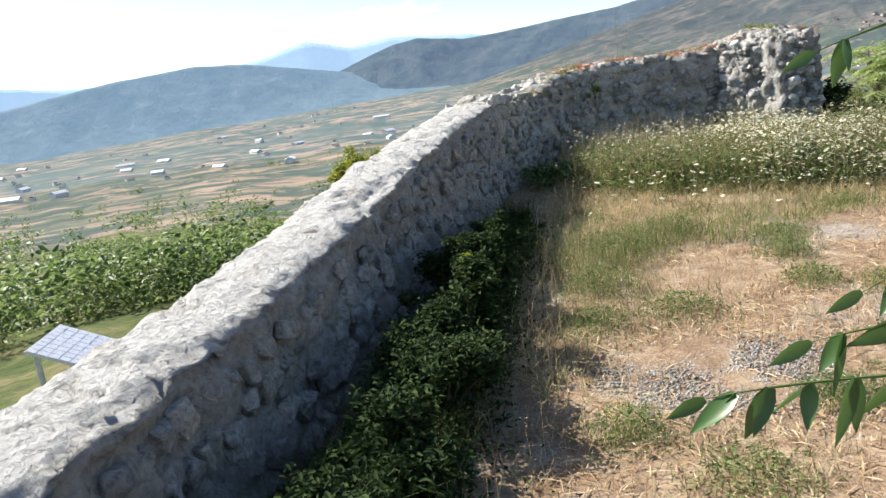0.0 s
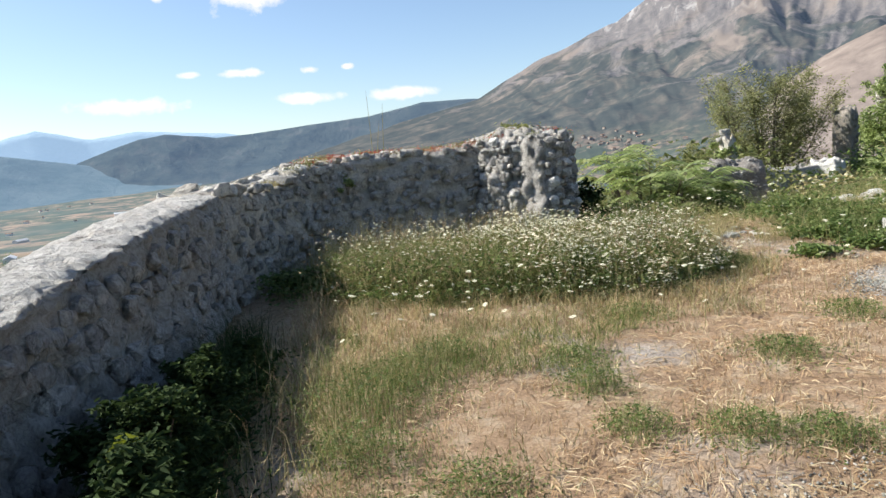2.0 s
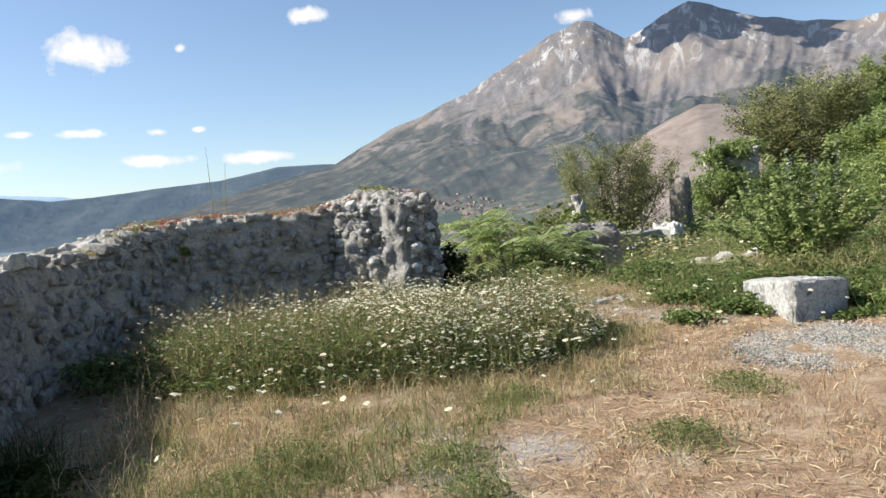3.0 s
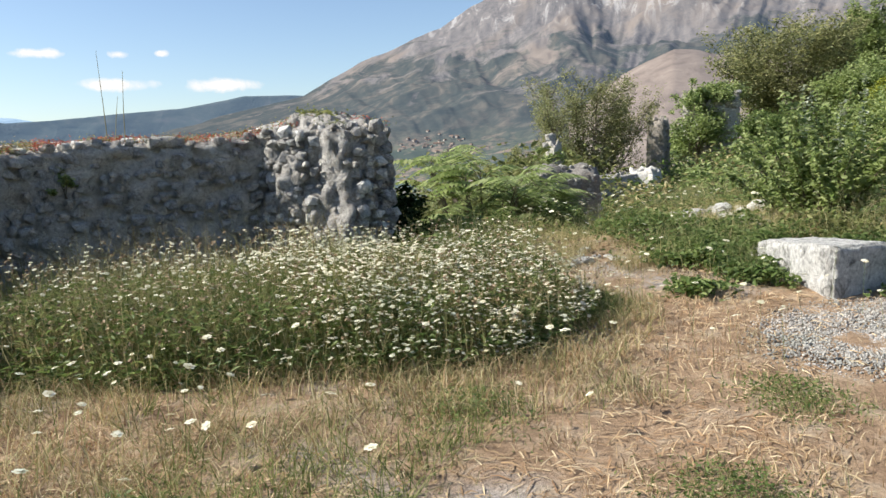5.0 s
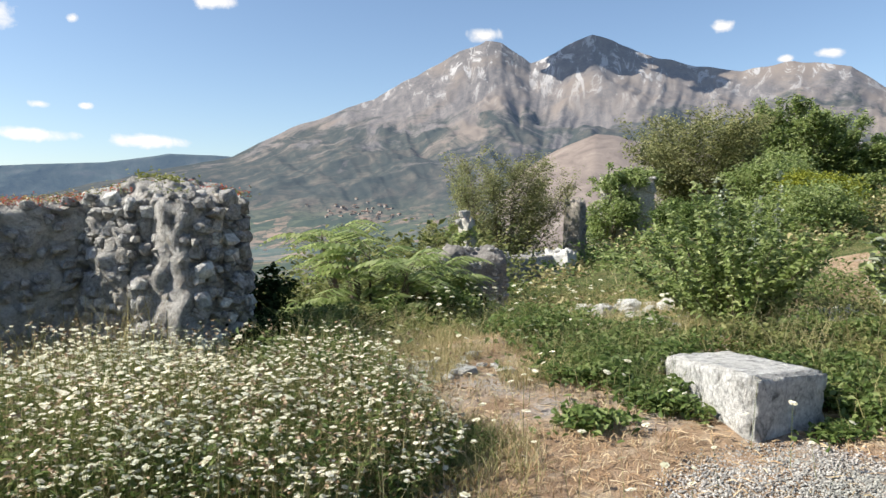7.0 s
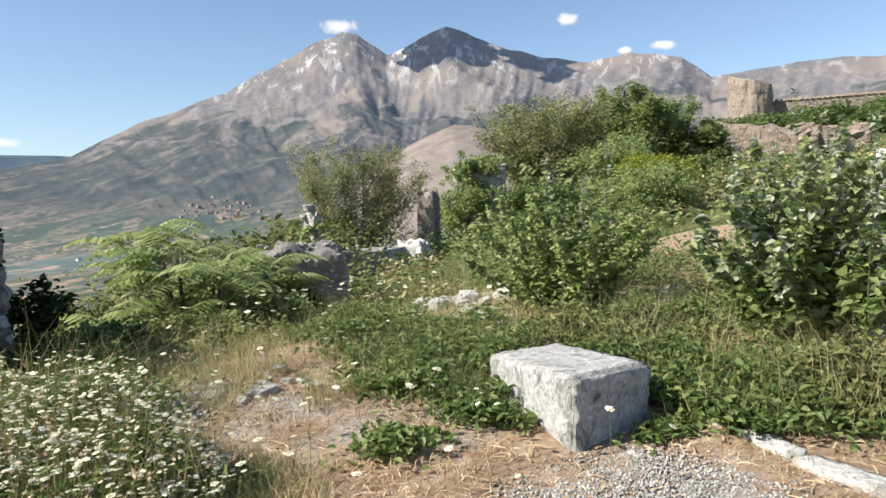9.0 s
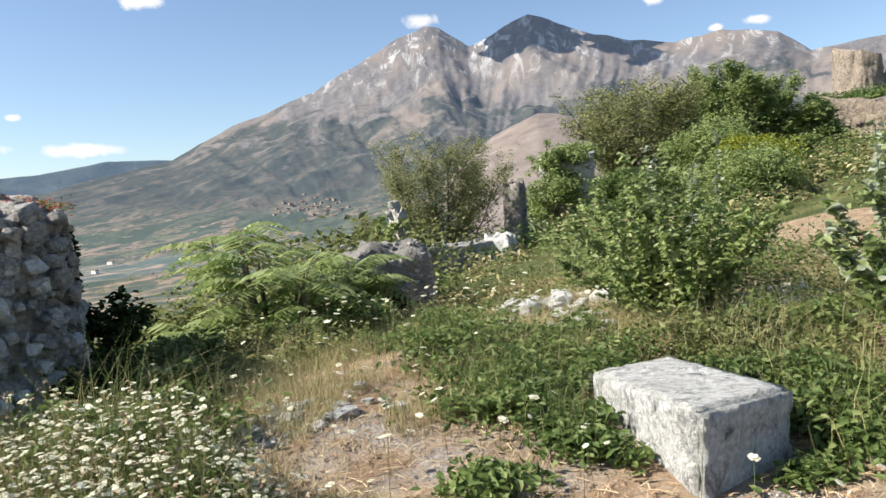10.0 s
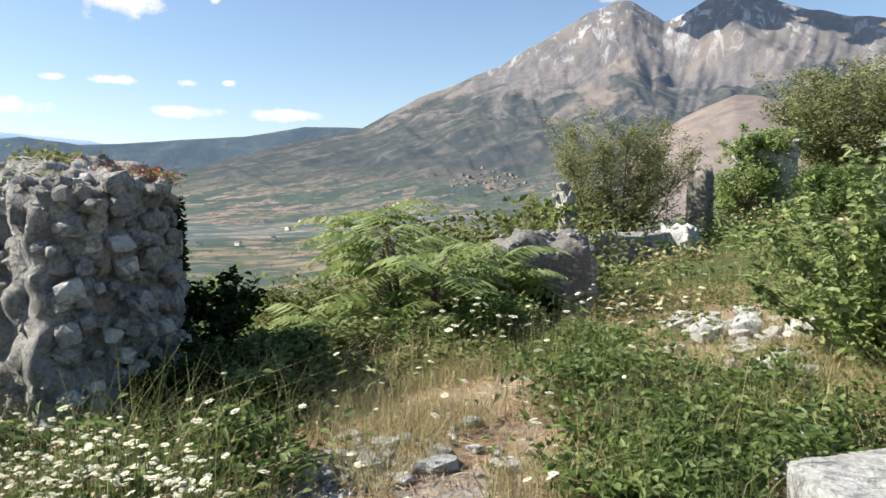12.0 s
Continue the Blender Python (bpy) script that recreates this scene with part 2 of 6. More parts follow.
M_SOIL, M_SCRUB = soil(), scrub()
M_FIELDS, M_FIELDS_FAR = fields("valley_fields", 0.05), fields("hazy_far_fields", 0.14)
# painted distance haze: bluer base colours and stronger emission on farther hills
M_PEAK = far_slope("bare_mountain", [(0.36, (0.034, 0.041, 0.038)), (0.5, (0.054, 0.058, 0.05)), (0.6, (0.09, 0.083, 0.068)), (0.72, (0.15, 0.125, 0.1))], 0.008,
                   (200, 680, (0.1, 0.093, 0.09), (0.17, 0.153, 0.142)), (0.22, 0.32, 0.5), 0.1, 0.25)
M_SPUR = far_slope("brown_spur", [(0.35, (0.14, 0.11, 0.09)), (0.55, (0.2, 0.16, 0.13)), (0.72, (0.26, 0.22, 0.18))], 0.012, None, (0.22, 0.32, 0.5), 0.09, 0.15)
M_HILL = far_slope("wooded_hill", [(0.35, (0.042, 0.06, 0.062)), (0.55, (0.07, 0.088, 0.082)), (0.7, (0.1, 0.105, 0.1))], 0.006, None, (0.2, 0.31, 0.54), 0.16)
M_HILL_FAR = far_slope("hazy_blue_hill", [(0.35, (0.05, 0.08, 0.085)), (0.7, (0.11, 0.14, 0.14))], 0.006, None, (0.25, 0.38, 0.57), 0.27)
M_HAZE = far_slope("hazy_distant_hill", [(0.35, (0.1, 0.14, 0.17)), (0.7, (0.16, 0.2, 0.23))], 0.004, None, (0.36, 0.52, 0.72), 0.5)


def plain(name, c, rough=0.7, spec=0.3, spread=0.2, scale=8.0):
    m, t, b = nodes(name, rough, spec)
    lo, hi = [tuple(v * k for v in c) for k in (1 - spread, 1 + spread)]
    t.links.new(ramp(t, noise_tex(t, scale, 5, 0.6, "World"), [(0.3, lo), (0.7, hi)]), b.inputs["Base Color"])
    return m


M_WALLWHITE = plain("white_render", (0.75, 0.73, 0.68), 0.8)
# far-house wall and roof, base colours dulled for the haze of distance
M_FARWALL = plain("hazy_plaster", (0.32, 0.29, 0.26), 0.9)
M_FARROOF = plain("hazy_tile", (0.2, 0.13, 0.1), 0.9)
M_METAL = plain("grey_sheet_metal", (0.55, 0.56, 0.58), 0.45)
# pale base colour holds the panels' sheen in grazing light
M_PANEL = plain("sheen_solar_cell", (0.68, 0.69, 0.74), 0.3, 0.6)
M_FRAME = plain("white_frame", (0.75, 0.76, 0.78), 0.4)


# ---- shared mesh helpers ----
def link_mesh(name, verts, faces, mats=(), parent=None, label="", smooth=True, slots=None):
    me = bpy.data.meshes.new(name)
    me.from_pydata([tuple(v) for v in verts], [], [tuple(int(i) for i in f) for f in faces])
    for m in mats:
        me.materials.append(m)
    if smooth:
        me.shade_smooth()
    if slots is not None:
        me.polygons.foreach_set("material_index", np.asarray(slots, dtype=np.int32))
    me.update()
    ob = new(name, me)
    if parent is not None:
        ob.parent = parent
    if label:
        tagged(ob, label)
    return ob


def part(name, bm, material, parent, label="", smooth=False):
    me = bpy.data.meshes.new(name)
    bm.to_mesh(me)
    bm.free()
    me.materials.append(material)
    if smooth:
        me.shade_smooth()
    ob = new(name, me)
    ob.parent = parent
    return tagged(ob, label) if label else ob


def cloth(name, verts, index, sizes, mats, slots=None, parent=None, label=""):
    """One mesh from flat arrays: places, corner indices and corners per face."""
    verts, index, sizes = np.asarray(verts, np.float32), np.asarray(index, np.int32), np.asarray(sizes, np.int32)
    me = bpy.data.meshes.new(name)
    me.vertices.add(len(verts))
    me.vertices.foreach_set("co", verts.ravel())
    me.loops.add(len(index))
    me.loops.foreach_set("vertex_index", index)
    me.polygons.add(len(sizes))
    me.polygons.foreach_set("loop_start", np.concatenate([[0], np.cumsum(sizes)[:-1]]).astype(np.int32))
    me.polygons.foreach_set("loop_total", sizes)
    for m in mats:
        me.materials.append(m)
    if slots is not None:
        me.polygons.foreach_set("material_index", np.asarray(slots, np.int32))
    me.update(calc_edges=True)
    ob = new(name, me)
    if parent is not None:
        ob.parent = parent
    if label:
        tagged(ob, label)
    return ob


rng = np.random.default_rng(7)


def unit(v):
    return v / np.maximum(np.linalg.norm(v, axis=-1, keepdims=True), 1e-9)


def leaf_arrays(c, length, width, droop=0.3, up=0.4, fold=0.25):
    """Folded diamond leaves at the places c: arrays of verts, corner indices, face sizes."""
    n = len(c)
    a = rng.uniform(0, 2 * np.pi, n)
    d = unit(np.stack([np.cos(a), np.sin(a), rng.normal(up - droop, 0.45, n)], 1))
    side = unit(np.cross(d, rng.normal(0, 0.5, (n, 3)) + [0, 0, 1]))
    nor = unit(np.cross(side, d))
    l = (length * rng.uniform(0.6, 1.3, n))[:, None]
    w = (width * rng.uniform(0.7, 1.2, n))[:, None]
    base, tip = c - d * l * 0.5, c + d * l * 0.5 - nor * l * 0.12
    c = c + nor * w * fold
    lft, rgt = c - d * l * 0.06 + side * w * 0.5, c - d * l * 0.06 - side * w * 0.5
    v = np.stack([base, lft, tip, rgt], 1).reshape(-1, 3)
    o = np.arange(n)[:, None] * 4
    idx = np.concatenate([o + [0, 2, 1], o + [0, 3, 2]], 1).ravel()
    return v, idx, np.full(2 * n, 3)


def ovate_arrays(c, length, width, droop=0.3, up=0.4, fold=0.25):
    """Ovate leaves folded along the midrib, two faces each."""
    n = len(c)
    a = rng.uniform(0, 2 * np.pi, n)
    d = unit(np.stack([np.cos(a), np.sin(a), rng.normal(up - droop, 0.45, n)], 1))
    side = unit(np.cross(d, rng.normal(0, 0.5, (n, 3)) + [0, 0, 1]))
    nor = unit(np.cross(side, d))
    l = (length * rng.uniform(0.6, 1.3, n))[:, None]
    w = (width * rng.uniform(0.7, 1.2, n))[:, None]
    base, tip = c - d * l * 0.5, c + d * l * 0.5 - nor * l * 0.15
    rise = nor * w * fold
    v = np.stack([base, c - d * l * 0.22 + side * w * 0.47 + rise, c + d * l * 0.16 + side * w * 0.38 + rise * 0.7, tip, c + d * l * 0.16 - side * w * 0.38 + rise * 0.7, c - d * l * 0.22 - side * w * 0.47 + rise], 1).reshape(-1, 3)
    o = np.arange(n)[:, None] * 6
    idx = np.concatenate([o + [0, 3, 2, 1], o + [0, 5, 4, 3]], 1).ravel()
    return v, idx, np.full(2 * n, 4)


def blade_arrays(base, height, width, lean=0.25, bend=0.4):
    """Bent, tapering blades standing at base."""
    n = len(base)
    a = rng.uniform(0, 2 * np.pi, n)
    h = (height * rng.uniform(0.5, 1.3, n))[:, None]
    w = (width * rng.uniform(0.6, 1.3, n))[:, None]
    out = np.stack([np.cos(a), np.sin(a), np.zeros(n)], 1)
    b = rng.uniform(0, 2 * np.pi, n)
    side = np.stack([np.cos(b), np.sin(b), np.zeros(n)], 1)
    k = rng.uniform(0, 1, n)[:, None]
    up = np.array([[0, 0, 1.0]])
    m = base + h * 0.55 * (up + out * lean * k)
    t = base + h * (up * (1 - 0.25 * k) + out * (lean + bend) * k)
    v = np.stack([base - side * w, base + side * w, m + side * w * 0.7, m - side * w * 0.7, t], 1).reshape(-1, 3)
    o = np.arange(n)[:, None] * 5
    idx = np.concatenate([o + [0, 1, 2, 3], o + [3, 2, 4]], 1).ravel()
    return v, idx, np.tile([4, 3], n)


def litter_arrays(c, length, width):
    """Thin straws lying about."""
    n = len(c)
    a = rng.uniform(0, 2 * np.pi, n)
    d = np.stack([np.cos(a), np.sin(a), rng.normal(0.04, 0.1, n)], 1) * (length * rng.uniform(0.4, 1.3, n))[:, None] * 0.5
    s = unit(np.stack([-d[:, 1], d[:, 0], rng.normal(0, 0.02, n)], 1)) * (width * rng.uniform(0.6, 1.3, n))[:, None]
    arch = np.array([[0, 0, 1.0]]) * rng.uniform(0, 0.012, n)[:, None]
    v = np.stack([c - d - s, c - d + s, c + arch + s, c + arch - s, c + d + s * 0.4, c + d - s * 0.4], 1).reshape(-1, 3)
    o = np.arange(n)[:, None] * 6
    idx = np.concatenate([o + [0, 1, 2, 3], o + [3, 2, 4, 5]], 1).ravel()
    return v, idx, np.tile([4, 4], n)


def merged(sets):
    """Joins (verts, index, sizes, slot) arrays."""
    vs, ix, sz, sl, off = [], [], [], [], 0
    for v, i, s, k in sets:
        vs.append(v), ix.append(i + off), sz.append(s), sl.append(np.full(len(s), k))
        off += len(v)
    return np.concatenate(vs), np.concatenate(ix), np.concatenate(sz), np.concatenate(sl)


def tube(bm, points, radii, sides=6):
    """A tapered tube through points, added to bm."""
    rings = []
    for k, (p, r) in enumerate(zip(points, radii)):
        p = Vector(p)
        q = Vector(points[min(k + 1, len(points) - 1)]) - Vector(points[max(k - 1, 0)])
        x = q.cross(Vector((0.3, 0.9, 0.2))).normalized()
        y = q.cross(x).normalized()
        rings.append([bm.verts.new(p + (x * math.cos(a) + y * math.sin(a)) * r) for a in [2 * math.pi * j / sides for j in range(sides)]])
    for a, b in zip(rings, rings[1:]):
        for j in range(sides):
            bm.faces.new((a[j], a[(j + 1) % sides], b[(j + 1) % sides], b[j]))
    bm.faces.new(rings[-1])


def fractal(p, octaves=4, gain=0.55):
    s, a, f = 0.0, 1.0, 1.0
    for _ in range(octaves):
        s += a * noise.noise(Vector(p) * f)
        a, f = a * gain, f * 2.1
    return s


# ---- ground ----
def smooth(a, b, x):
    t = np.clip((x - a) / (b - a), 0, 1)
    return t * t * (3 - 2 * t)


CENTRE = (3.0, 5.0)
RADII = np.array([8, 22, 40, 80, 160, 400, 900, 1500, 2300, 3300, 4900.0])
FALL = {
    -95: (-2.5, -7, -11, -18, -28, -50, -92, -120, -125, -125, -125),
    -30: (-2, -6.5, -10, -18, -30, -54, -97, -120, -125, -125, -125),
    0: (-1, -5, -9, -18, -34, -62, -104, -125, -125, -70, 0),
    15: (-0.6, -3.5, -7, -15, -30, -64, -106, -125, -115, -50, 0),
    30: (0, -1.2, -4, -10, -20, -52, -97, -115, -90, 15, 60),
    44: (0, -0.4, -1.6, -5, -14, -40, -82, -100, -70, 20, 80),
    57: (0, 0.3, 1.2, 2, -2, -15, -40, -60, -40, 30, 100),
    74: (0, 0.9, 2.6, 7, 13, 12, 0, -10, 0, 40, 120),
}
AZ = sorted(FALL)
TABLE = np.array([FALL[a] for a in AZ])


def plateau(x, y):
    return -0.15 + 0.036 * np.minimum(np.abs(y - 3.0), 6.0) - 0.19 * np.clip(y - 9.5, 0, 3.5) + 0.022 * (x - 1.5)


# inner top edge of the parapet: x, y, z
PARAPET = [(-2.3, -2.0, 0.25), (-1.78, 0.2, 0.42), (-1.2, 2.4, 0.57), (-0.99, 3.24, 0.62), (-0.75, 4.2, 0.72), (-0.43, 5.5, 0.88), (0.0, 7.2, 1.05), (0.43, 8.84, 1.16)]


def ground_z(x, y):
    x, y = np.asarray(x, float), np.asarray(y, float)
    dx, dy = x - CENTRE[0], y - CENTRE[1]
    r, az = np.hypot(dx, dy), np.degrees(np.arctan2(dx, dy))
    az = np.where(az < -95, np.where(az < -140, 74, -95), np.minimum(az, 74))
    k = np.clip(np.searchsorted(AZ, az) - 1, 0, len(AZ) - 2)
    lo, hi = np.array(AZ)[k], np.array(AZ)[k + 1]
    f = (az - lo) / (hi - lo)
    lr, knots = np.log(np.maximum(r, 1.0)), np.log(RADII)
    cols = np.stack([np.interp(lr, knots, row, left=0) for row in TABLE])
    cols = np.where(r < RADII[0], TABLE[:, :1].reshape(-1, *([1] * r.ndim)) * smooth(6.5, 8, r), cols)
    fall = np.take_along_axis(cols, k[None], 0)[0] * (1 - f) + np.take_along_axis(cols, k[None] + 1, 0)[0] * f
    out = 0.97 * (-0.9 - x) + 0.25 * (y - 3.6)
    cut = smooth(0.5, 1.6, out)
    inside = smooth(1.0, 0.0, out) * smooth(11.2, 10.6, np.where(x < 5, y, 0))
    near = plateau(np.clip(x, -12, 16), np.clip(y, -4, 14))
    z = near + fall * (1 - inside * smooth(12, 9, r)) - 2.5 * cut * smooth(60, 20, r)
    return z


def build_ground():
    rings = np.concatenate([np.linspace(0.1, 12, 90), np.geomspace(12.4, 4900, 130)])
    spokes = 300
    a = np.linspace(0, 2 * np.pi, spokes, endpoint=False)
    R, A = np.meshgrid(rings, a, indexing="ij")
    X, Y = CENTRE[0] + R * np.sin(A), CENTRE[1] + R * np.cos(A)
    Z = ground_z(X, Y)
    verts = []
    for x, y, z, r in zip(X.ravel(), Y.ravel(), Z.ravel(), R.ravel()):
        verts.append((x, y, z + 0.02 * noise.noise((x * 2.2, y * 2.2, 0)) + 0.012 * noise.noise((x * 7, y * 7, 3)) + min(r * 0.012, 6) * (r > 14) * fractal((x * 8 / (r + 60), y * 8 / (r + 60), 1.0))))
    faces, slots = [], []
    for i in range(len(rings) - 1):
        for j in range(spokes):
            k = (j + 1) % spokes
            faces.append((i * spokes + j, i * spokes + k, (i + 1) * spokes + k, (i + 1) * spokes + j))
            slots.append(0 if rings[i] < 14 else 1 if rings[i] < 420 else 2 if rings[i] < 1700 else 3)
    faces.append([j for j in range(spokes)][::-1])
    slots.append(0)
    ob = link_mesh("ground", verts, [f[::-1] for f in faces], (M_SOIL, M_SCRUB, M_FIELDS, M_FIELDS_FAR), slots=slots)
    return tagged(ob, "dry trodden earth on a hilltop above a wide farmed valley", "ground", kind="structure")


build_ground()


RANGES = {}


def ridge(name, skyline, near_r, ridge_r, mat, label, rough, seed, step=0.25, rows=46, gully=0.0, steep=1.35, rib=0.0):
    """A range of hills whose crest follows (azimuth, elevation) seen from the hilltop."""
    az = np.arange(skyline[0][0], skyline[-1][0] + 1e-6, step)
    el = np.interp(az, [s[0] for s in skyline], [s[1] for s in skyline])
    broad = np.array([np.average(el, weights=np.exp(-((az - a) / 3.5) ** 2)) for a in az])
    verts, faces, spans = [], [], []
    us = [k / (rows - 1) for k in range(rows)] + [1.05, 1.15]
    for a, e_crest, e_broad in zip(az, el, broad):
        ra = radians(a)
        for u in us:
            near_crest = min(1.0, u) ** 2.2 if rib else 1.0
            e = e_crest * near_crest + e_broad * (1 - near_crest)
            top = 1.4 + ridge_r * math.tan(radians(e))
            r = near_r + (ridge_r - near_r) * u
            x, y = CENTRE[0] + r * math.sin(ra), CENTRE[1] + r * math.cos(ra)
            n = 0.0
            amp, fq = 1.0, 1.0
            for _ in range(6):
                n += amp * (0.5 - abs(noise.noise((x * 0.0016 * fq + seed, y * 0.0016 * fq, seed * 1.7)))) 
                amp, fq = amp * 0.52, fq * 2.07
            wx, wy = x * 0.0022 + 1.1 * noise.noise((x * 0.0011, y * 0.0011, seed)), y * 0.0022 + 1.1 * noise.noise((x * 0.0011, y * 0.0011, seed + 5))
            n -= gully * (abs(noise.noise((wx, wy, seed))) + 0.5 * abs(noise.noise((wx * 2.3, wy * 2.3, seed))) + 0.25 * abs(noise.noise((wx * 5, wy * 5, seed))) - 0.35) * u
            if rib:
                q = a * 0.3 + 0.9 * noise.noise((a * 0.15, u * 2.2, seed)) - 3.2 * (1 - u) * (1 if a < 44 else -0.5)
                n += rib * u ** 1.3 * sum(k * (0.3 - abs(noise.noise((q * f, u * f * 0.9, seed + f)))) for k, f in ((1.0, 1.0), (0.6, 2.3), (0.4, 5.1), (0.25, 11.0)))
            base = float(ground_z(x, y)) - 12
            s = min(u, 1.0)
            prof = s ** steep
            hgt = base + (top - base) * prof
            keep = math.sin(math.pi * min(s, 1.0)) ** 0.7 * (top - base) * rough * min(1.0, s * 1.4)
            hgt += (n - 0.45) * keep + noise.noise((x * 0.01, y * 0.01, seed)) * (top - base) * 0.012 * s
            if u > 1:
                hgt -= (u - 1) * 900
            hgt = min(hgt, 1.4 + r * math.tan(radians(e)) * (0.985 if u < 0.97 else 1.01)) if u > 0.5 else hgt
            verts.append((x, y, hgt))
            spans.append((a, u * 10))
    m = len(us)
    RANGES[name] = (az, us, verts)
    for i in range(len(az) - 1):
        for j in range(m - 1):
            faces.append((i * m + j, (i + 1) * m + j, (i + 1) * m + j + 1, i * m + j + 1))
    ob = link_mesh(name, verts, faces, (mat,))
    uv = ob.data.uv_layers.new(name="fall_line")
    uv.data.foreach_set("uv", np.array(spans, np.float32)[np.array(faces).ravel()].ravel())
    return tagged(ob, label, "mountain", kind="structure")


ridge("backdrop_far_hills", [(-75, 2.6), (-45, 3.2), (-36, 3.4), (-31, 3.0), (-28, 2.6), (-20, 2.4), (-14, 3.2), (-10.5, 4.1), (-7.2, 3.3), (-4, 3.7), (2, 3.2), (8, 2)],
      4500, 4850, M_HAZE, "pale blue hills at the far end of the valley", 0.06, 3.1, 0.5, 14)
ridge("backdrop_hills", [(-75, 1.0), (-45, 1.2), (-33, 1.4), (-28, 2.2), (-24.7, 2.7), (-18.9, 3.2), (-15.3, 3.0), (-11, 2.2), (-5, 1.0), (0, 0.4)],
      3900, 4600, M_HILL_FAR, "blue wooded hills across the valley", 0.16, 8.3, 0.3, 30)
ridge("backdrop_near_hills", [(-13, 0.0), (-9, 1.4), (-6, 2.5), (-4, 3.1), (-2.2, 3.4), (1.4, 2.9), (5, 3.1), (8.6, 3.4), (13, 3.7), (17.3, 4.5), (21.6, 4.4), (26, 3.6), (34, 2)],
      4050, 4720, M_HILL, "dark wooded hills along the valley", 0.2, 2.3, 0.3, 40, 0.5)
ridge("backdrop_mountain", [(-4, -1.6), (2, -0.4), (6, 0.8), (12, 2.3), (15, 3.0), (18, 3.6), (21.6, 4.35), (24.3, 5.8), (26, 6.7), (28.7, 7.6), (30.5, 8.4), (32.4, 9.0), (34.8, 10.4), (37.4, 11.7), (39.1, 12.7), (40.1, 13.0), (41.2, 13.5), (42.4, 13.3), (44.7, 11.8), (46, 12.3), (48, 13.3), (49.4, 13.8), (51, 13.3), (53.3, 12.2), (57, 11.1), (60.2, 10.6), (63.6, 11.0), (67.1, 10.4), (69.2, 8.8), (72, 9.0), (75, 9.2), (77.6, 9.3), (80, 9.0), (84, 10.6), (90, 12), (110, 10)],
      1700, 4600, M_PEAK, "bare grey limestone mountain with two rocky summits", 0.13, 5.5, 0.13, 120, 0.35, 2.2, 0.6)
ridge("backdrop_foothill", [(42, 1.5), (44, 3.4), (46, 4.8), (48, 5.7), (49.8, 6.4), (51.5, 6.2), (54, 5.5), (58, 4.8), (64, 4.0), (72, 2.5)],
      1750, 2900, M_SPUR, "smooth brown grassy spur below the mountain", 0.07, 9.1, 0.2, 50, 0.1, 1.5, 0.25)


# ---- stones: a few irregular shapes, shared by all the masonry ----
def stone_mesh(name, seed, mat, flat=1.0):
    rnd = random.Random(seed)
    bm = bmesh.new()
    for _ in range(22):
        v = Vector((rnd.uniform(-1, 1), rnd.uniform(-1, 1), rnd.uniform(-1, 1)))
        m = max(abs(v.x), abs(v.y), abs(v.z))
        v = v / m * rnd.uniform(0.86, 1.0)
        v = v.lerp(v.normalized(), 0.42)
        bm.verts.new((v.x * 0.5, v.y * 0.5, v.z * 0.5 * flat))
    bmesh.ops.convex_hull(bm, input=bm.verts)
    for v in [v for v in bm.verts if not v.link_faces]:
        bm.verts.remove(v)
    me = bpy.data.meshes.new(name)
    bm.to_mesh(me)
    bm.free()
    me.materials.append(mat)
    return me


STONES = [stone_mesh("stone", s, M_STONE) for s in range(14)]
PALE_STONES = [stone_mesh("pale_stone", 40 + s, M_CAP) for s in range(6)]
BROWN_STONES = [stone_mesh("brown_stone", 60 + s, M_BROWN) for s in range(6)]
DARK_STONES = [stone_mesh("dark_stone", 100 + s, M_STONE_SHADED) for s in range(6)]
stone_rnd = random.Random(11)


def put_stone(parent, place, size, turn, pool=STONES, name="stone"):
    ob = new(name, stone_rnd.choice(pool))
    ob.parent = parent
    ob.matrix_basis = Matrix.Translation(place) @ Euler((stone_rnd.gauss(0, 0.16), stone_rnd.gauss(0, 0.16), turn)).to_matrix().to_4x4() @ Matrix.Diagonal((*size, 1))
    return ob


def along(path, step):
    """Points every step along (x, y, z, ...) rows, with the direction."""
    out = []
    for a, b in zip(path, path[1:]):
        n = max(1, int(math.dist(a[:2], b[:2]) / step))
        for k in range(n):
            f = k / n
            out.append(([p + (q - p) * f for p, q in zip(a, b)], Vector((b[0] - a[0], b[1] - a[1], 0)).normalized()))
    out.append((list(path[-1]), out[-1][1]))
    return out


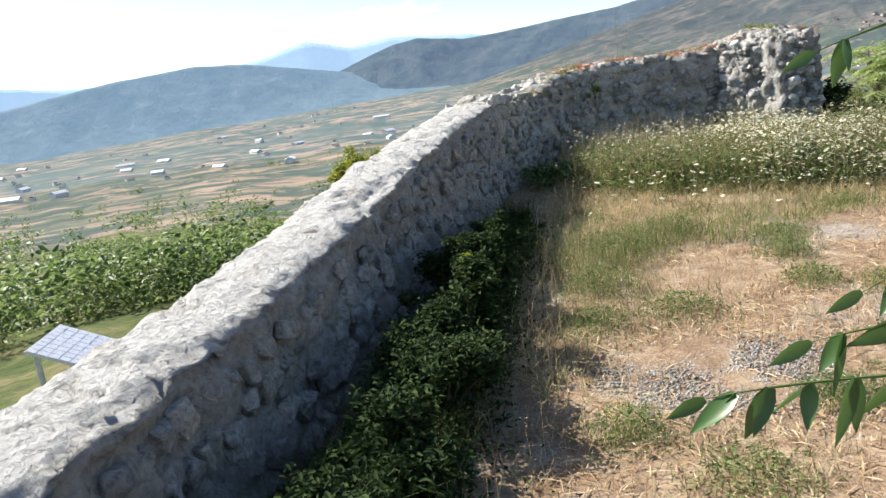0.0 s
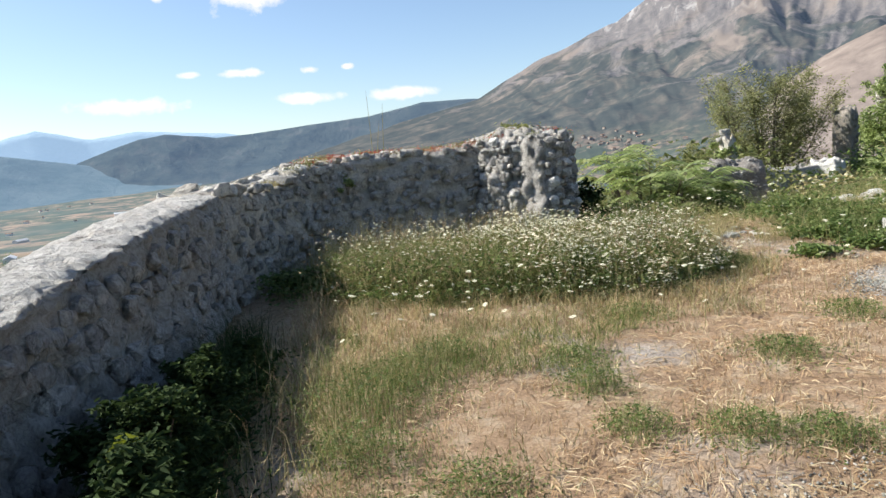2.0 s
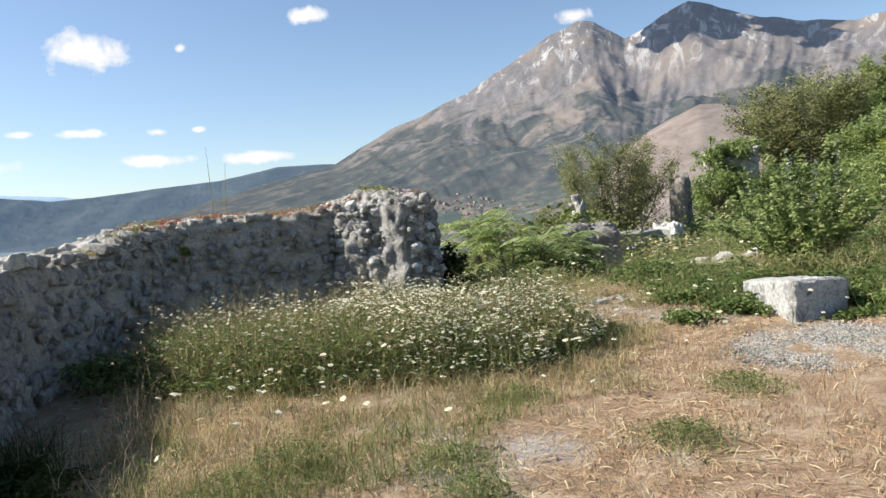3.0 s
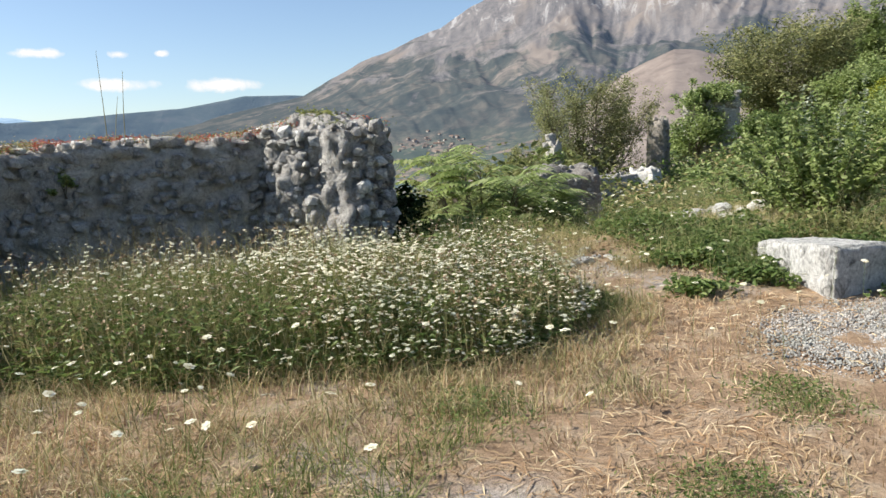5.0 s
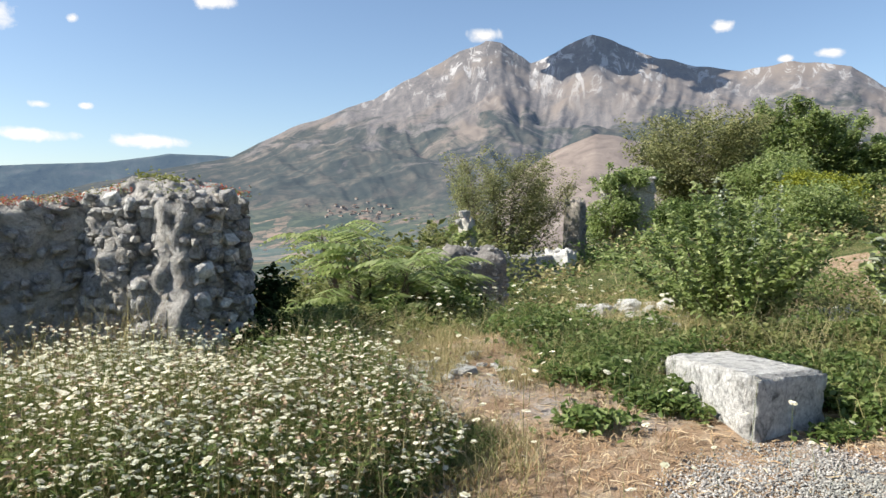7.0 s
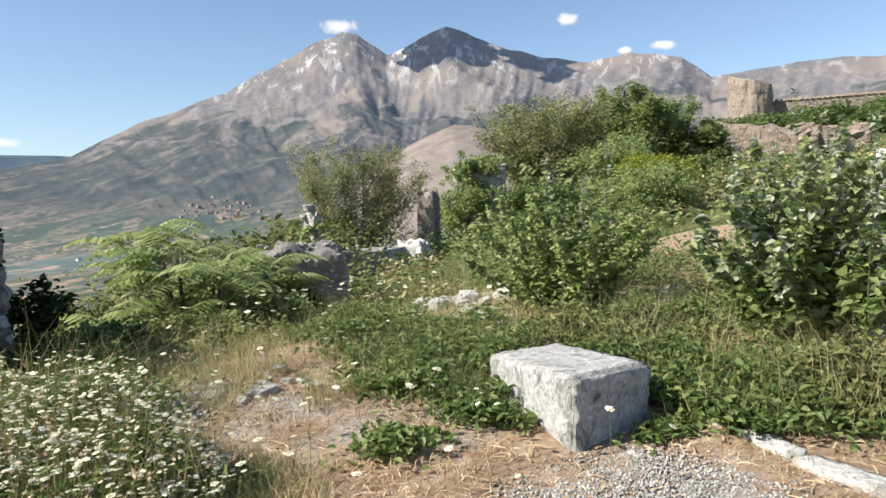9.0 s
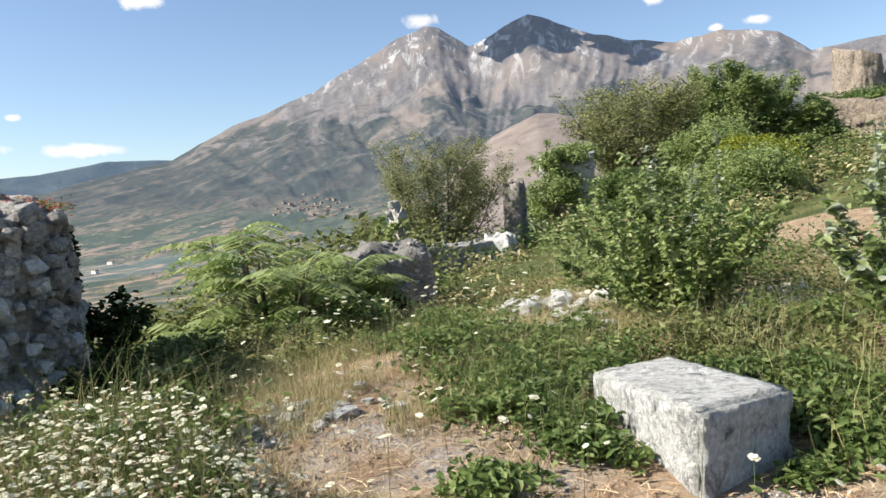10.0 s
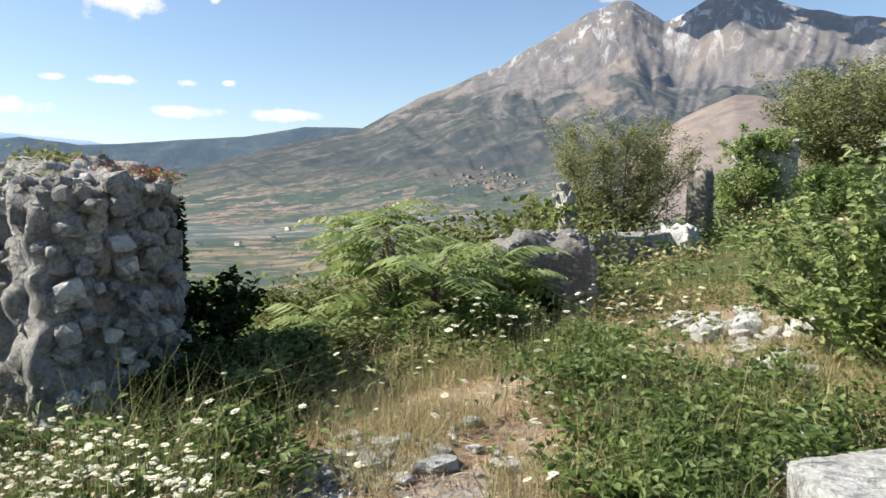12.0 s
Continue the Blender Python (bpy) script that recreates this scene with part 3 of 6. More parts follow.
def wall_core(name, path, width, base, mats, label, rough=0.03, batter=0.06, crown=0.03, seed=0.0, step=0.06):
    """A rubble wall: path is its inner top edge (x, y, z), width its thickness, base the depth of its foot below the top."""
    st = along(path, step)
    # smoothed directions, so that the corner is rounded
    dirs = [sum((st[min(max(i + k, 0), len(st) - 1)][1] for k in range(-4, 5)), Vector()).normalized() for i in range(len(st))]
    verts, faces, slots = [], [], []
    nf = max(6, int(base / step))
    nt = max(5, int(width / step))
    m = 2 * nf + nt + 1
    for i, ((x, y, z, *_), _d) in enumerate(st):
        d = dirs[i]
        inn = Vector((d.y, -d.x, 0))
        for j in range(m):
            if j < nf:
                f = 1 - j / nf
                p = Vector((x, y, z - base * f)) + inn * batter * f
                nrm = inn
            elif j <= nf + nt:
                f = (j - nf) / nt
                p = Vector((x, y, z + crown * math.sin(math.pi * f))) - inn * width * f
                nrm = Vector((0, 0, 1))
            else:
                f = (j - nf - nt) / nf
                p = Vector((x, y, z - base * f)) - inn * (width + 0.1 * f)
                nrm = -inn
            edge = min(abs(j - nf), abs(j - nf - nt))
            k = rough * (1.4 if edge < 2 else 1.0)
            lump = fractal(p * 5 + Vector((seed, 0, 0)), 4)
            q = noise.voronoi(p * 4.2 + Vector((seed, 1, 2)))[0]
            cell = min(q[1] - q[0], 0.35)
            if edge < 2:
                p += Vector((0, 0, -0.015)) + inn * (0.035 * noise.noise(p * 6) + 0.02 * noise.noise(p * 19))
            if nrm.z > 0.5:
                c = noise.voronoi(p * 2.6 + Vector((seed, 4, 0)) + Vector((1, 1, 0)) * 0.5 * noise.noise(p * 4))[0]
                p.z -= 0.05 * max(0, 1 - (c[1] - c[0]) / 0.07) * (noise.noise(p * 1.3) > -0.1) + 0.016 * abs(noise.noise(p * 13)) - 0.012 * noise.noise(p * 27)
            verts.append(p + nrm * (k * lump * (0.35 if nrm.z > 0.5 else 1.0) + (cell - 0.2) * rough * (1.6 if nrm.z < 0.5 else 0.35)))
    for i in range(len(st) - 1):
        for j in range(m - 1):
            faces.append((i * m + j, i * m + j + 1, (i + 1) * m + j + 1, (i + 1) * m + j))
            slots.append(1 if nf <= j < nf + nt else 0)
    for i, flip in ((0, False), (len(st) - 1, True)):
        ring = [i * m + j for j in range(m)]
        faces.append(ring if flip else ring[::-1])
        slots.append(0)
    ob = link_mesh(name, verts, [f[::-1] for f in faces], mats, slots=slots, smooth=True)
    return tagged(ob, label, "wall", kind="structure"), st, dirs


# parapet along the drop, with a pale mortar capping
wall_a, st_a, dir_a = wall_core("wall_west", PARAPET, 0.56, 1.35, (M_MORTAR, M_CAP), "waist-high rubble parapet wall with pale cracked lime capping", 0.05, 0.1, 0.03, 1.0, 0.032)
CORNER = [(0.43, 8.84, 1.16), (0.75, 9.5, 1.14), (1.12, 10.15, 1.16), (1.45, 10.55, 1.22)]
wall_c, st_c, dir_c = wall_core("wall_corner", CORNER, 0.7, 1.6, (M_MORTAR, M_STONE), "broken rubble corner of the ruined parapet wall", 0.08, 0.06, 0.04, 2.0, 0.06)
NORTH = [(1.42, 10.55, 1.3), (1.68, 10.78, 1.38), (2.5, 10.9, 1.42), (3.3, 10.95, 1.4), (4.0, 10.98, 1.46)]
wall_b, st_b, dir_b = wall_core("wall_north", NORTH, 0.8, 1.8, (M_MORTAR, M_STONE), "ragged grey rubble wall with rusty plants on its top", 0.08, 0.05, 0.05, 3.0, 0.06)


# tower stump at the wall's end: a rounded rubble mass
TOWER_AT = (4.6, 11.1)
TOWER_RIM = [(-180, 0.72), (-160, 0.74), (-117, 0.8), (-101, 1.04), (-83, 0.9), (-60, 0.76), (-22, 0.6), (30, 0.62), (90, 0.8), (145, 0.78), (180, 0.72)]


def tower_r(a):
    """The stump's plan: a blunt nose of rubble standing out from the wall."""
    deg = (np.degrees(a) + 180) % 360 - 180
    return np.interp(deg, [k[0] for k in TOWER_RIM], [k[1] for k in TOWER_RIM])


def tower_stump():
    (cx, cy), rx, ry, top = TOWER_AT, 1.0, 1.0, 1.55
    verts, faces = [], []
    nr, nh = 130, 52
    for i in range(nh):
        f = i / (nh - 1)
        for j in range(nr):
            a = 2 * math.pi * j / nr
            c, s = math.cos(a) * float(tower_r(a)), math.sin(a) * float(tower_r(a))
            if f < 0.72:
                z, k = -0.6 + (top - 0.1 + 0.6) * f / 0.72, 1.1 - 0.16 * f
            else:
                g = (f - 0.72) / 0.28
                z, k = top - 0.1 + 0.24 * math.sin(g * math.pi / 2), (1.1 - 0.115) * (1 - g) ** 0.8
            p = Vector((cx + rx * c * k, cy + ry * s * k, z))
            n = Vector((c, s, 0.3)).normalized()
            q = noise.voronoi(p * 6.5)[0]
            verts.append(p + n * (0.1 * fractal(p * 3.6) + (min(q[1] - q[0], 0.4) - 0.2) * 0.22))
    for i in range(nh - 1):
        for j in range(nr):
            k = (j + 1) % nr
            faces.append((i * nr + j, i * nr + k, (i + 1) * nr + k, (i + 1) * nr + j))
    return tagged(link_mesh("tower_stump", verts, faces, (M_STONE,)), "rounded stump of a grey rubble tower at the wall end", "ruin", kind="structure"), (cx, cy, rx, ry, top)


tower, TW = tower_stump()


# ---- fallen squared block ----
def fallen_block():
    a, b, c, top, low = Vector((7.2, 7.6, 0)), Vector((6.42, 6.47, 0)), Vector((7.16, 6.37, 0)), 0.465, 0.0
    n = 12
    bm = bmesh.new()
    bmesh.ops.create_cube(bm, size=1)
    bmesh.ops.bevel(bm, geom=bm.edges[:], offset=0.035, segments=2, affect="EDGES")
    bmesh.ops.subdivide_edges(bm, edges=[e for e in bm.edges if e.calc_length() > 0.5], cuts=n, use_grid_fill=True)
    for v in bm.verts:
        u, w, h = v.co.x + 0.5, v.co.y + 0.5, v.co.z + 0.5
        p = b + (a - b) * w + (c - b) * u + Vector((0, 0, low + (top - 0.13 * w - 0.04 * u - low) * h))
        nrm = Vector((v.co.x ** 3, v.co.y ** 3, v.co.z ** 3)) * 8
        edge = (abs(v.co.x) > 0.42) + (abs(v.co.y) > 0.42) + (abs(v.co.z) > 0.42)
        p += Vector((fractal(p * 3), fractal(p * 3 + Vector((5, 0, 0))), fractal(p * 3 + Vector((0, 7, 0))))) * 0.014
        if edge > 1:
            mid = (a + c) / 2 + Vector((0, 0, 0.28))
            p += (mid - p).normalized() * max(0, noise.noise(p * 11)) * 0.05
        v.co = p
    me = bpy.data.meshes.new("stone_block")
    bm.to_mesh(me)
    bm.free()
    me.materials.append(M_SQUARED)
    me.shade_smooth()
    return tagged(new("stone_block", me), "large squared white limestone block lying in the weeds", "stone block")


fallen_block()


# ---- single stones of the masonry ----
def face_stones(parent, st, dirs, rows, low, high, size, proud, pool=STONES, skip=0.1, start=0.0, end=1e9):
    """Courses of uneven stones along a wall's inner face; low and high below the top edge."""
    course = (low - high) / rows
    for k in range(rows):
        s, nxt, prev = 0.0, stone_rnd.uniform(0, 0.1), None
        for (p, _), d in zip(st, dirs):
            s += math.dist(p[:2], prev) if prev else 0.0
            prev = p[:2]
            if s < nxt or not start <= s <= end:
                continue
            w = size * stone_rnd.uniform(0.6, 1.5)
            nxt = max(nxt, s - 0.01) + w * 0.95
            if stone_rnd.random() < skip:
                continue
            inn = Vector((d.y, -d.x, 0))
            depth = high + course * (k + 0.5) + stone_rnd.uniform(-0.25, 0.25) * course
            place = Vector((p[0], p[1], p[2] - depth)) + inn * (proud * stone_rnd.uniform(-0.9, 1.0) + 0.07 * depth)
            put_stone(parent, place, (w, size * 0.75, course * stone_rnd.uniform(0.75, 1.15)), math.atan2(d.y, d.x), pool)


face_stones(wall_a, st_a, dir_a, 6, 1.0, 0.12, 0.14, -0.02, skip=0.3, start=2.8)
face_stones(wall_c, st_c, dir_c, 8, 1.25, 0.08, 0.14, -0.01, skip=0.2)
face_stones(wall_b, st_b, dir_b, 13, 1.35, 0.03, 0.115, -0.03, skip=0.25)


def top_stones(parent, st, dirs, width, step, size, pools):
    s = 0.0
    for (p, _), d in zip(st, dirs):
        s += 1
        if s % step:
            continue
        for f in (0.05, 0.35, 0.65, 0.92):
            if stone_rnd.random() < 0.25:
                continue
            inn = Vector((d.y, -d.x, 0))
            k = size * stone_rnd.uniform(0.6, 1.35)
            put_stone(parent, Vector((p[0], p[1], p[2] + k * 0.16)) - inn * width * f + d * stone_rnd.uniform(-0.06, 0.06), (k * 1.15, k * 0.95, k * 0.7), stone_rnd.uniform(0, 3.1), stone_rnd.choice(pools))


top_stones(wall_b, st_b, dir_b, 0.75, 2, 0.13, (STONES, PALE_STONES, STONES))
top_stones(wall_c, st_c, dir_c, 0.65, 3, 0.17, (STONES, PALE_STONES))


def tower_stones():
    cx, cy, rx, ry, top = TW
    for k in range(15):
        z = -0.02 + k * 0.107
        a = -2.95
        while a < 0.6:
            w = stone_rnd.choice((0.06, 0.08, 0.1, 0.12, 0.16)) * stone_rnd.uniform(0.85, 1.25)
            r = float(tower_r(a))
            a += w * 0.95 / r
            if stone_rnd.random() < 0.2:
                continue
            r *= 1.085 - 0.11 * k / 15 + stone_rnd.uniform(-0.05, 0.03)
            put_stone(tower, (cx + r * math.cos(a), cy + r * math.sin(a), z + stone_rnd.uniform(-0.04, 0.04)), (w, 0.13, min(w, 0.15) * stone_rnd.uniform(0.7, 1.1)), a + math.pi / 2 + stone_rnd.uniform(-0.3, 0.3), STONES if stone_rnd.random() < 0.8 else PALE_STONES)
    for k in range(120):
        a, r = stone_rnd.uniform(0, 2 * math.pi), math.sqrt(stone_rnd.random())
        w = stone_rnd.uniform(0.06, 0.15)
        q = 0.9 * r * float(tower_r(a))
        put_stone(tower, (cx + q * math.cos(a), cy + q * math.sin(a), top - 0.04 + 0.17 * (1 - r)), (w, w * 0.85, w * 0.7), a, stone_rnd.choice((STONES, PALE_STONES)))


tower_stones()


# ---- bushes and trees ----
def clump_points(centre, radii, n, shell=0.5):
    d = unit(rng.normal(0, 1, (n, 3)))
    r = rng.uniform(shell, 1.0, n)[:, None] ** 0.7
    return np.array(centre) + d * r * np.array(radii)


def crown_mesh(clumps, per, leaf, mat, parent, name="crown", droop=0.3, spread=1.0, second=None):
    """Leaves round each clump centre (x, y, z, radius)."""
    pts = []
    mean = sum(c[3] for c in clumps) / len(clumps)
    for x, y, z, r in clumps:
        m = max(8, int(per * min(2.0, (r / mean) ** 1.6)))
        p = np.clip(rng.normal(0, 0.52, (m, 3)), -1.25, 1.25) * r * spread
        p[:, 2] *= 0.8
        pts.append(p + (x, y, z))
    pts = np.concatenate(pts)
    v, i, s = (ovate_arrays if leaf[0] < 0.07 else leaf_arrays)(pts, leaf[0], leaf[1], droop)
    slots = None
    mats = (mat,)
    if second is not None:
        mats = (mat, second[0])
        slots = np.repeat((rng.uniform(0, 1, len(pts)) < second[1]).astype(np.int32), 2)
    return cloth(name, v, i, s, mats, slots, parent)


def plant(name, base, height, radius, mat, label, category, n_clumps=26, per=70, leaf=(0.07, 0.035), stems=7, low=0.15, bark=None, airy=0.0, second=None, squash=1.0, stem_r=0.012):
    """A bush or tree: stems from the base to the clumps of a ragged crown."""
    root = tagged(new(name), label, category)
    root.location = base
    clumps, lobes = [], []
    mid, half = height * (0.46 + low * 0.5), height * (0.5 - low * 0.5)
    for k in range(7):
        a, f = 2 * math.pi * (k + rng.uniform(-0.3, 0.3)) / 7, rng.uniform(-0.75, 0.55)
        w = rng.uniform(0.35, 0.7) * math.sqrt(1 - f * f * 0.6)
        lobes.append((radius * w * math.cos(a), radius * w * math.sin(a) * squash, mid + half * f, rng.uniform(0.3, 0.52)))
    lobes.append((rng.normal(0, 0.12) * radius, rng.normal(0, 0.12) * radius, mid + half * 0.45, 0.5))
    for k in range(n_clumps):
        cr = radius * rng.uniform(0.14, 0.34) * (1 + airy)
        if k < n_clumps * 0.88:
            lx, ly, lz, lr = lobes[int(rng.integers(len(lobes)))]
            d = unit(rng.normal(0, 1, 3)) * rng.uniform(0.15, 1.0) ** 0.45 * lr
            clumps.append((lx + d[0] * radius, ly + d[1] * radius * squash, max(cr * 0.3, lz + d[2] * min(half, radius) * 1.05), cr))
        else:
            a, r = rng.uniform(0, 2 * np.pi), rng.uniform(0.2, 0.95) * radius
            clumps.append((r * math.cos(a), r * math.sin(a) * squash, height * rng.uniform(0.75, 1.06) * (1.1 - 0.45 * r / radius), cr * 0.5))
    bm = bmesh.new()
    for k in range(stems):
        c = clumps[k % len(clumps)]
        b = Vector((rng.normal(0, 0.06) * radius, rng.normal(0, 0.06) * radius, -0.05))
        t = Vector(c[:3])
        m = b.lerp(t, 0.5) + Vector((rng.normal(0, 0.06), rng.normal(0, 0.06), 0.1)) * radius
        tube(bm, [b, m, t], [stem_r * height * 1.6, stem_r * height, stem_r * height * 0.35], 5)
    part("trunk" if height > 2 else "stem", bm, bark or M_BARK, root)
    crown_mesh(clumps, per, leaf, mat, root, "crown" if height > 2 else "foliage", spread=1 + airy, second=second)
    return root


def gz(x, y):
    return float(ground_z(x, y))


def at_base(x, y, dz=0.0):
    return (x, y, gz(x, y) + dz)


def feathery_tree(name, base, height, radius, mat, label, leaf, stems=11, twigs=15):
    """A tree of thin fanning branches, leaves set along the twigs, so that the outline stays ragged."""
    root = tagged(new(name), label, "tree")
    root.location = base
    bm, pts = bmesh.new(), []
    for k in range(stems):
        a = 2 * math.pi * (k + rng.uniform(-0.4, 0.4)) / stems
        out = radius * rng.uniform(0.25, 0.85)
        top = Vector((out * math.cos(a), out * math.sin(a), height * rng.uniform(0.7, 1.0) * (1 - 0.3 * (out / radius) ** 2)))
        foot = Vector((0.06 * radius * math.cos(a), 0.06 * radius * math.sin(a), -0.1))
        mid = foot.lerp(top, 0.5) + Vector((math.cos(a), math.sin(a), 0)) * radius * rng.uniform(0.0, 0.16)
        tube(bm, [foot, mid, top], [0.009 * height, 0.005 * height, 0.001 * height], 5)
        for j in range(twigs):
            f = rng.uniform(0.22, 1.0)
            p = foot.lerp(mid, f * 2) if f < 0.5 else mid.lerp(top, f * 2 - 1)
            b = a + rng.normal(0, 1.0)
            ln = radius * rng.uniform(0.25, 0.6) * (1.25 - 0.6 * f)
            q = p + Vector((math.cos(b) * ln * 0.7, math.sin(b) * ln * 0.7, ln * rng.uniform(0.1, 0.95)))
            q.z = min(q.z, height * 1.04)
            tube(bm, [p, q], [0.003 * height, 0.0006 * height], 3)
            g = rng.uniform(0.12, 1.08, (95, 1))
            pts.append(np.array(p) * (1 - g) + np.array(q) * g + rng.normal(0, 0.06 * radius, (95, 3)) * (1.25 - g * 0.6))
    part("trunk", bm, M_BARK, root)
    v, i, s = leaf_arrays(np.concatenate(pts), leaf * 1.0, leaf * 0.42)
    cloth("crown", v, i, s, (mat,), None, root)
    return root


# ---- ruins on the slope ----
def rubble(name, label, place, size, mat, pool, n, turn=0.0, jag=0.25, category="ruin"):
    """A broken piece of walling: a ragged core with its own stones."""
    bm = bmesh.new()
    bmesh.ops.create_cube(bm, size=1)
    bmesh.ops.subdivide_edges(bm, edges=bm.edges[:], cuts=9, use_grid_fill=True)
    rot = Matrix.Rotation(turn, 3, "Z")
    seed = place[0]
    for v in bm.verts:
        f = v.co.z + 0.5
        p = Vector((v.co.x * size[0], v.co.y * size[1], f * size[2]))
        if f > 0.4:
            p.z += size[2] * jag * (f - 0.4) * 1.6 * fractal((v.co.x * 3 + seed, v.co.y * 2, seed), 3)
        k = 0.06 * min(size)
        p += Vector((fractal(p * 2.6 + Vector((seed, 0, 0))), fractal(p * 2.6 + Vector((0, seed, 9))), 0)) * k * 1.6
        v.co = rot @ p
    me = bpy.data.meshes.new(name)
    bm.to_mesh(me)
    bm.free()
    me.materials.append(mat)
    me.shade_smooth()
    ob = tagged(new(name, me), label, category)
    ob.location = place
    unit_s = (size[0] * size[2] * 1.0 / max(n, 1)) ** 0.5
    for k in range(n):
        side = stone_rnd.random()
        f = stone_rnd.random()
        x = stone_rnd.uniform(-0.5, 0.5) * size[0]
        y = (-0.5 if side < 0.75 else 0.5) * size[1]
        z = f * size[2] * 0.97
        if side > 0.85:
            y, z = stone_rnd.uniform(-0.5, 0.5) * size[1], size[2] * (1 + jag * 0.3)
        w = unit_s * stone_rnd.uniform(0.7, 1.5)
        put_stone(ob, rot @ Vector((x, y, z)), (w, w * 0.6, w * 0.62), turn, pool)
    return ob


# core darkened all over for the shade on the stub's front
rubble("wall_stub", "broken rubble wall stub among bushes, face shading put into its dark core", (10.3, 13.7, -0.75), (1.2, 0.8, 1.5), M_STONE_SHADED, STONES, 170, -0.4, 0.16)
rubble("low_wall", "low ruined rubble wall at the foot of the bushes", (11.2, 15.0, -0.9), (1.8, 0.6, 1.3), M_STONE, STONES, 50, -0.5, 0.15)
rubble("low_wall", "low grey ruined wall below the airy tree", (18.2, 20.9, -1.2), (4.2, 0.7, 1.3), M_STONE, STONES, 60, 0.1, 0.12)
rubble("stone_pillar", "upright grey rubble pillar left from a ruined wall", (24.33, 23.8, -0.6), (0.85, 0.7, 2.5), M_STONE_SHADED, DARK_STONES, 30, 0.5, 0.12)
rubble("pale_wall_end", "pale sunlit end of a ruined wall", (20.3, 20.8, -1.4), (0.95, 0.8, 1.6), M_BLOCK, PALE_STONES, 14, 0.4, 0.15)
rubble("ruined_arch", "ruined stone gable half covered with ivy", (28.9, 24.8, 0.0), (2.3, 0.9, 2.9), M_STONE, STONES, 60, -0.91, 0.2)
rubble("ruin_mound", "brown tumbled masonry of a ruined house on the slope", (50.5, 19.5, 1.5), (6.2, 4.5, 3.6), M_MASONRY, BROWN_STONES, 150, -1.27, 0.35)
rubble("ruin_wall", "broken brown masonry wall on the slope", (53.5, 15.6, 2.0), (3.0, 1.2, 3.2), M_MASONRY, BROWN_STONES, 40, -1.27, 0.25)
rubble("ruin_wall", "grey ruined wall with a sunlit top on the slope", (27.8, 6.9, -0.2), (4.6, 1.2, 2.5), M_STONE, PALE_STONES, 70, -1.47, 0.2)
rubble("ivy_post", "thin broken wall post wrapped in ivy", (15.5, 19.9, -0.9), (0.32, 0.32, 2.2), M_MORTAR, STONES, 10, 0.2, 0.2)


def castle():
    root = tagged(new("castle"), "brown stone castle with round tower and long wall on the ridge", "castle")
    root.location = (107.4, 39.1, 7.8)
    bm = bmesh.new()
    tube(bm, [(0, 0, 0), (0, 0, 3), (0, 0, 5.5), (0.1, 0, 7.5), (0.1, 0, 9.0)], [3.6, 3.4, 3.2, 3.1, 3.0], 40)
    bmesh.ops.subdivide_edges(bm, edges=bm.edges[:], cuts=2, use_grid_fill=True)
    for v in bm.verts:
        side = (v.co.y - v.co.x) / 5.0
        v.co += Vector((v.co.x, v.co.y, 0)) * 0.09 * fractal(v.co * 0.9)
        v.co.z += max(0, v.co.z - 6) / 3 * (1.1 * fractal(v.co * 0.55) + 1.0 * side)
        if side > 0.35:
            v.co -= Vector((v.co.x, v.co.y, 0)) * 0.22 * (0.5 + abs(noise.noise(v.co * 0.45)))
    part("tower", bm, M_MASONRY, root, smooth=True)
    a, b = Vector((2.0, -2.0, 0)), Vector((7.6, -18.5, 0))
    d = (b - a).normalized()
    n = Vector((-d.y, d.x, 0))
    bm = bmesh.new()
    for z0, z1, t in ((0, 6.4, 0.8),):
        vs = [bm.verts.new(p + n * s * t + Vector((0, 0, z))) for z in (z0, z1) for p, s in ((a, -1), (b, -1), (b, 1), (a, 1))]
        bmesh.ops.convex_hull(bm, input=vs)
    part("wall", bm, M_MASONRY, root)
    bm = bmesh.new()
    for k in range(24):
        p = a + (b - a) * (k + 0.5) / 24
        bmesh.ops.create_cube(bm, size=1, matrix=Matrix.Translation(p + Vector((0, 0, 6.55))) @ Matrix.Rotation(math.atan2(d.y, d.x), 4, "Z") @ Matrix.Diagonal((0.5, 2.0, 0.28, 1)))
    part("roof", bm, M_BROWN, root, "weathered tile coping")
    return root


castle()


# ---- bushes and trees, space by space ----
# leaf colour of these weeds is darkened for the parapet's shade
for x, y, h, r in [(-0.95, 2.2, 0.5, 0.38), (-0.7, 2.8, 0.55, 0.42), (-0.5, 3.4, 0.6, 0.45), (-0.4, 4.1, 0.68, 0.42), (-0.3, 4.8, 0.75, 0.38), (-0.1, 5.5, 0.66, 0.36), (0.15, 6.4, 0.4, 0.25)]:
    plant("nettle_bush", at_base(x + 0.26, y), h * 0.85, r * 0.85, M_DARK_SHADED, "green weeds under the wall, its shade put into their dark leaves", "bush", 34, 170, (0.042, 0.02), 6)
plant("vine_shoot", at_base(-0.1, 4.36), 0.66, 0.12, M_YELLOW, "bright green shoot catching the sun above the weeds", "plant", 7, 7, (0.06, 0.035), 4, low=0.5)


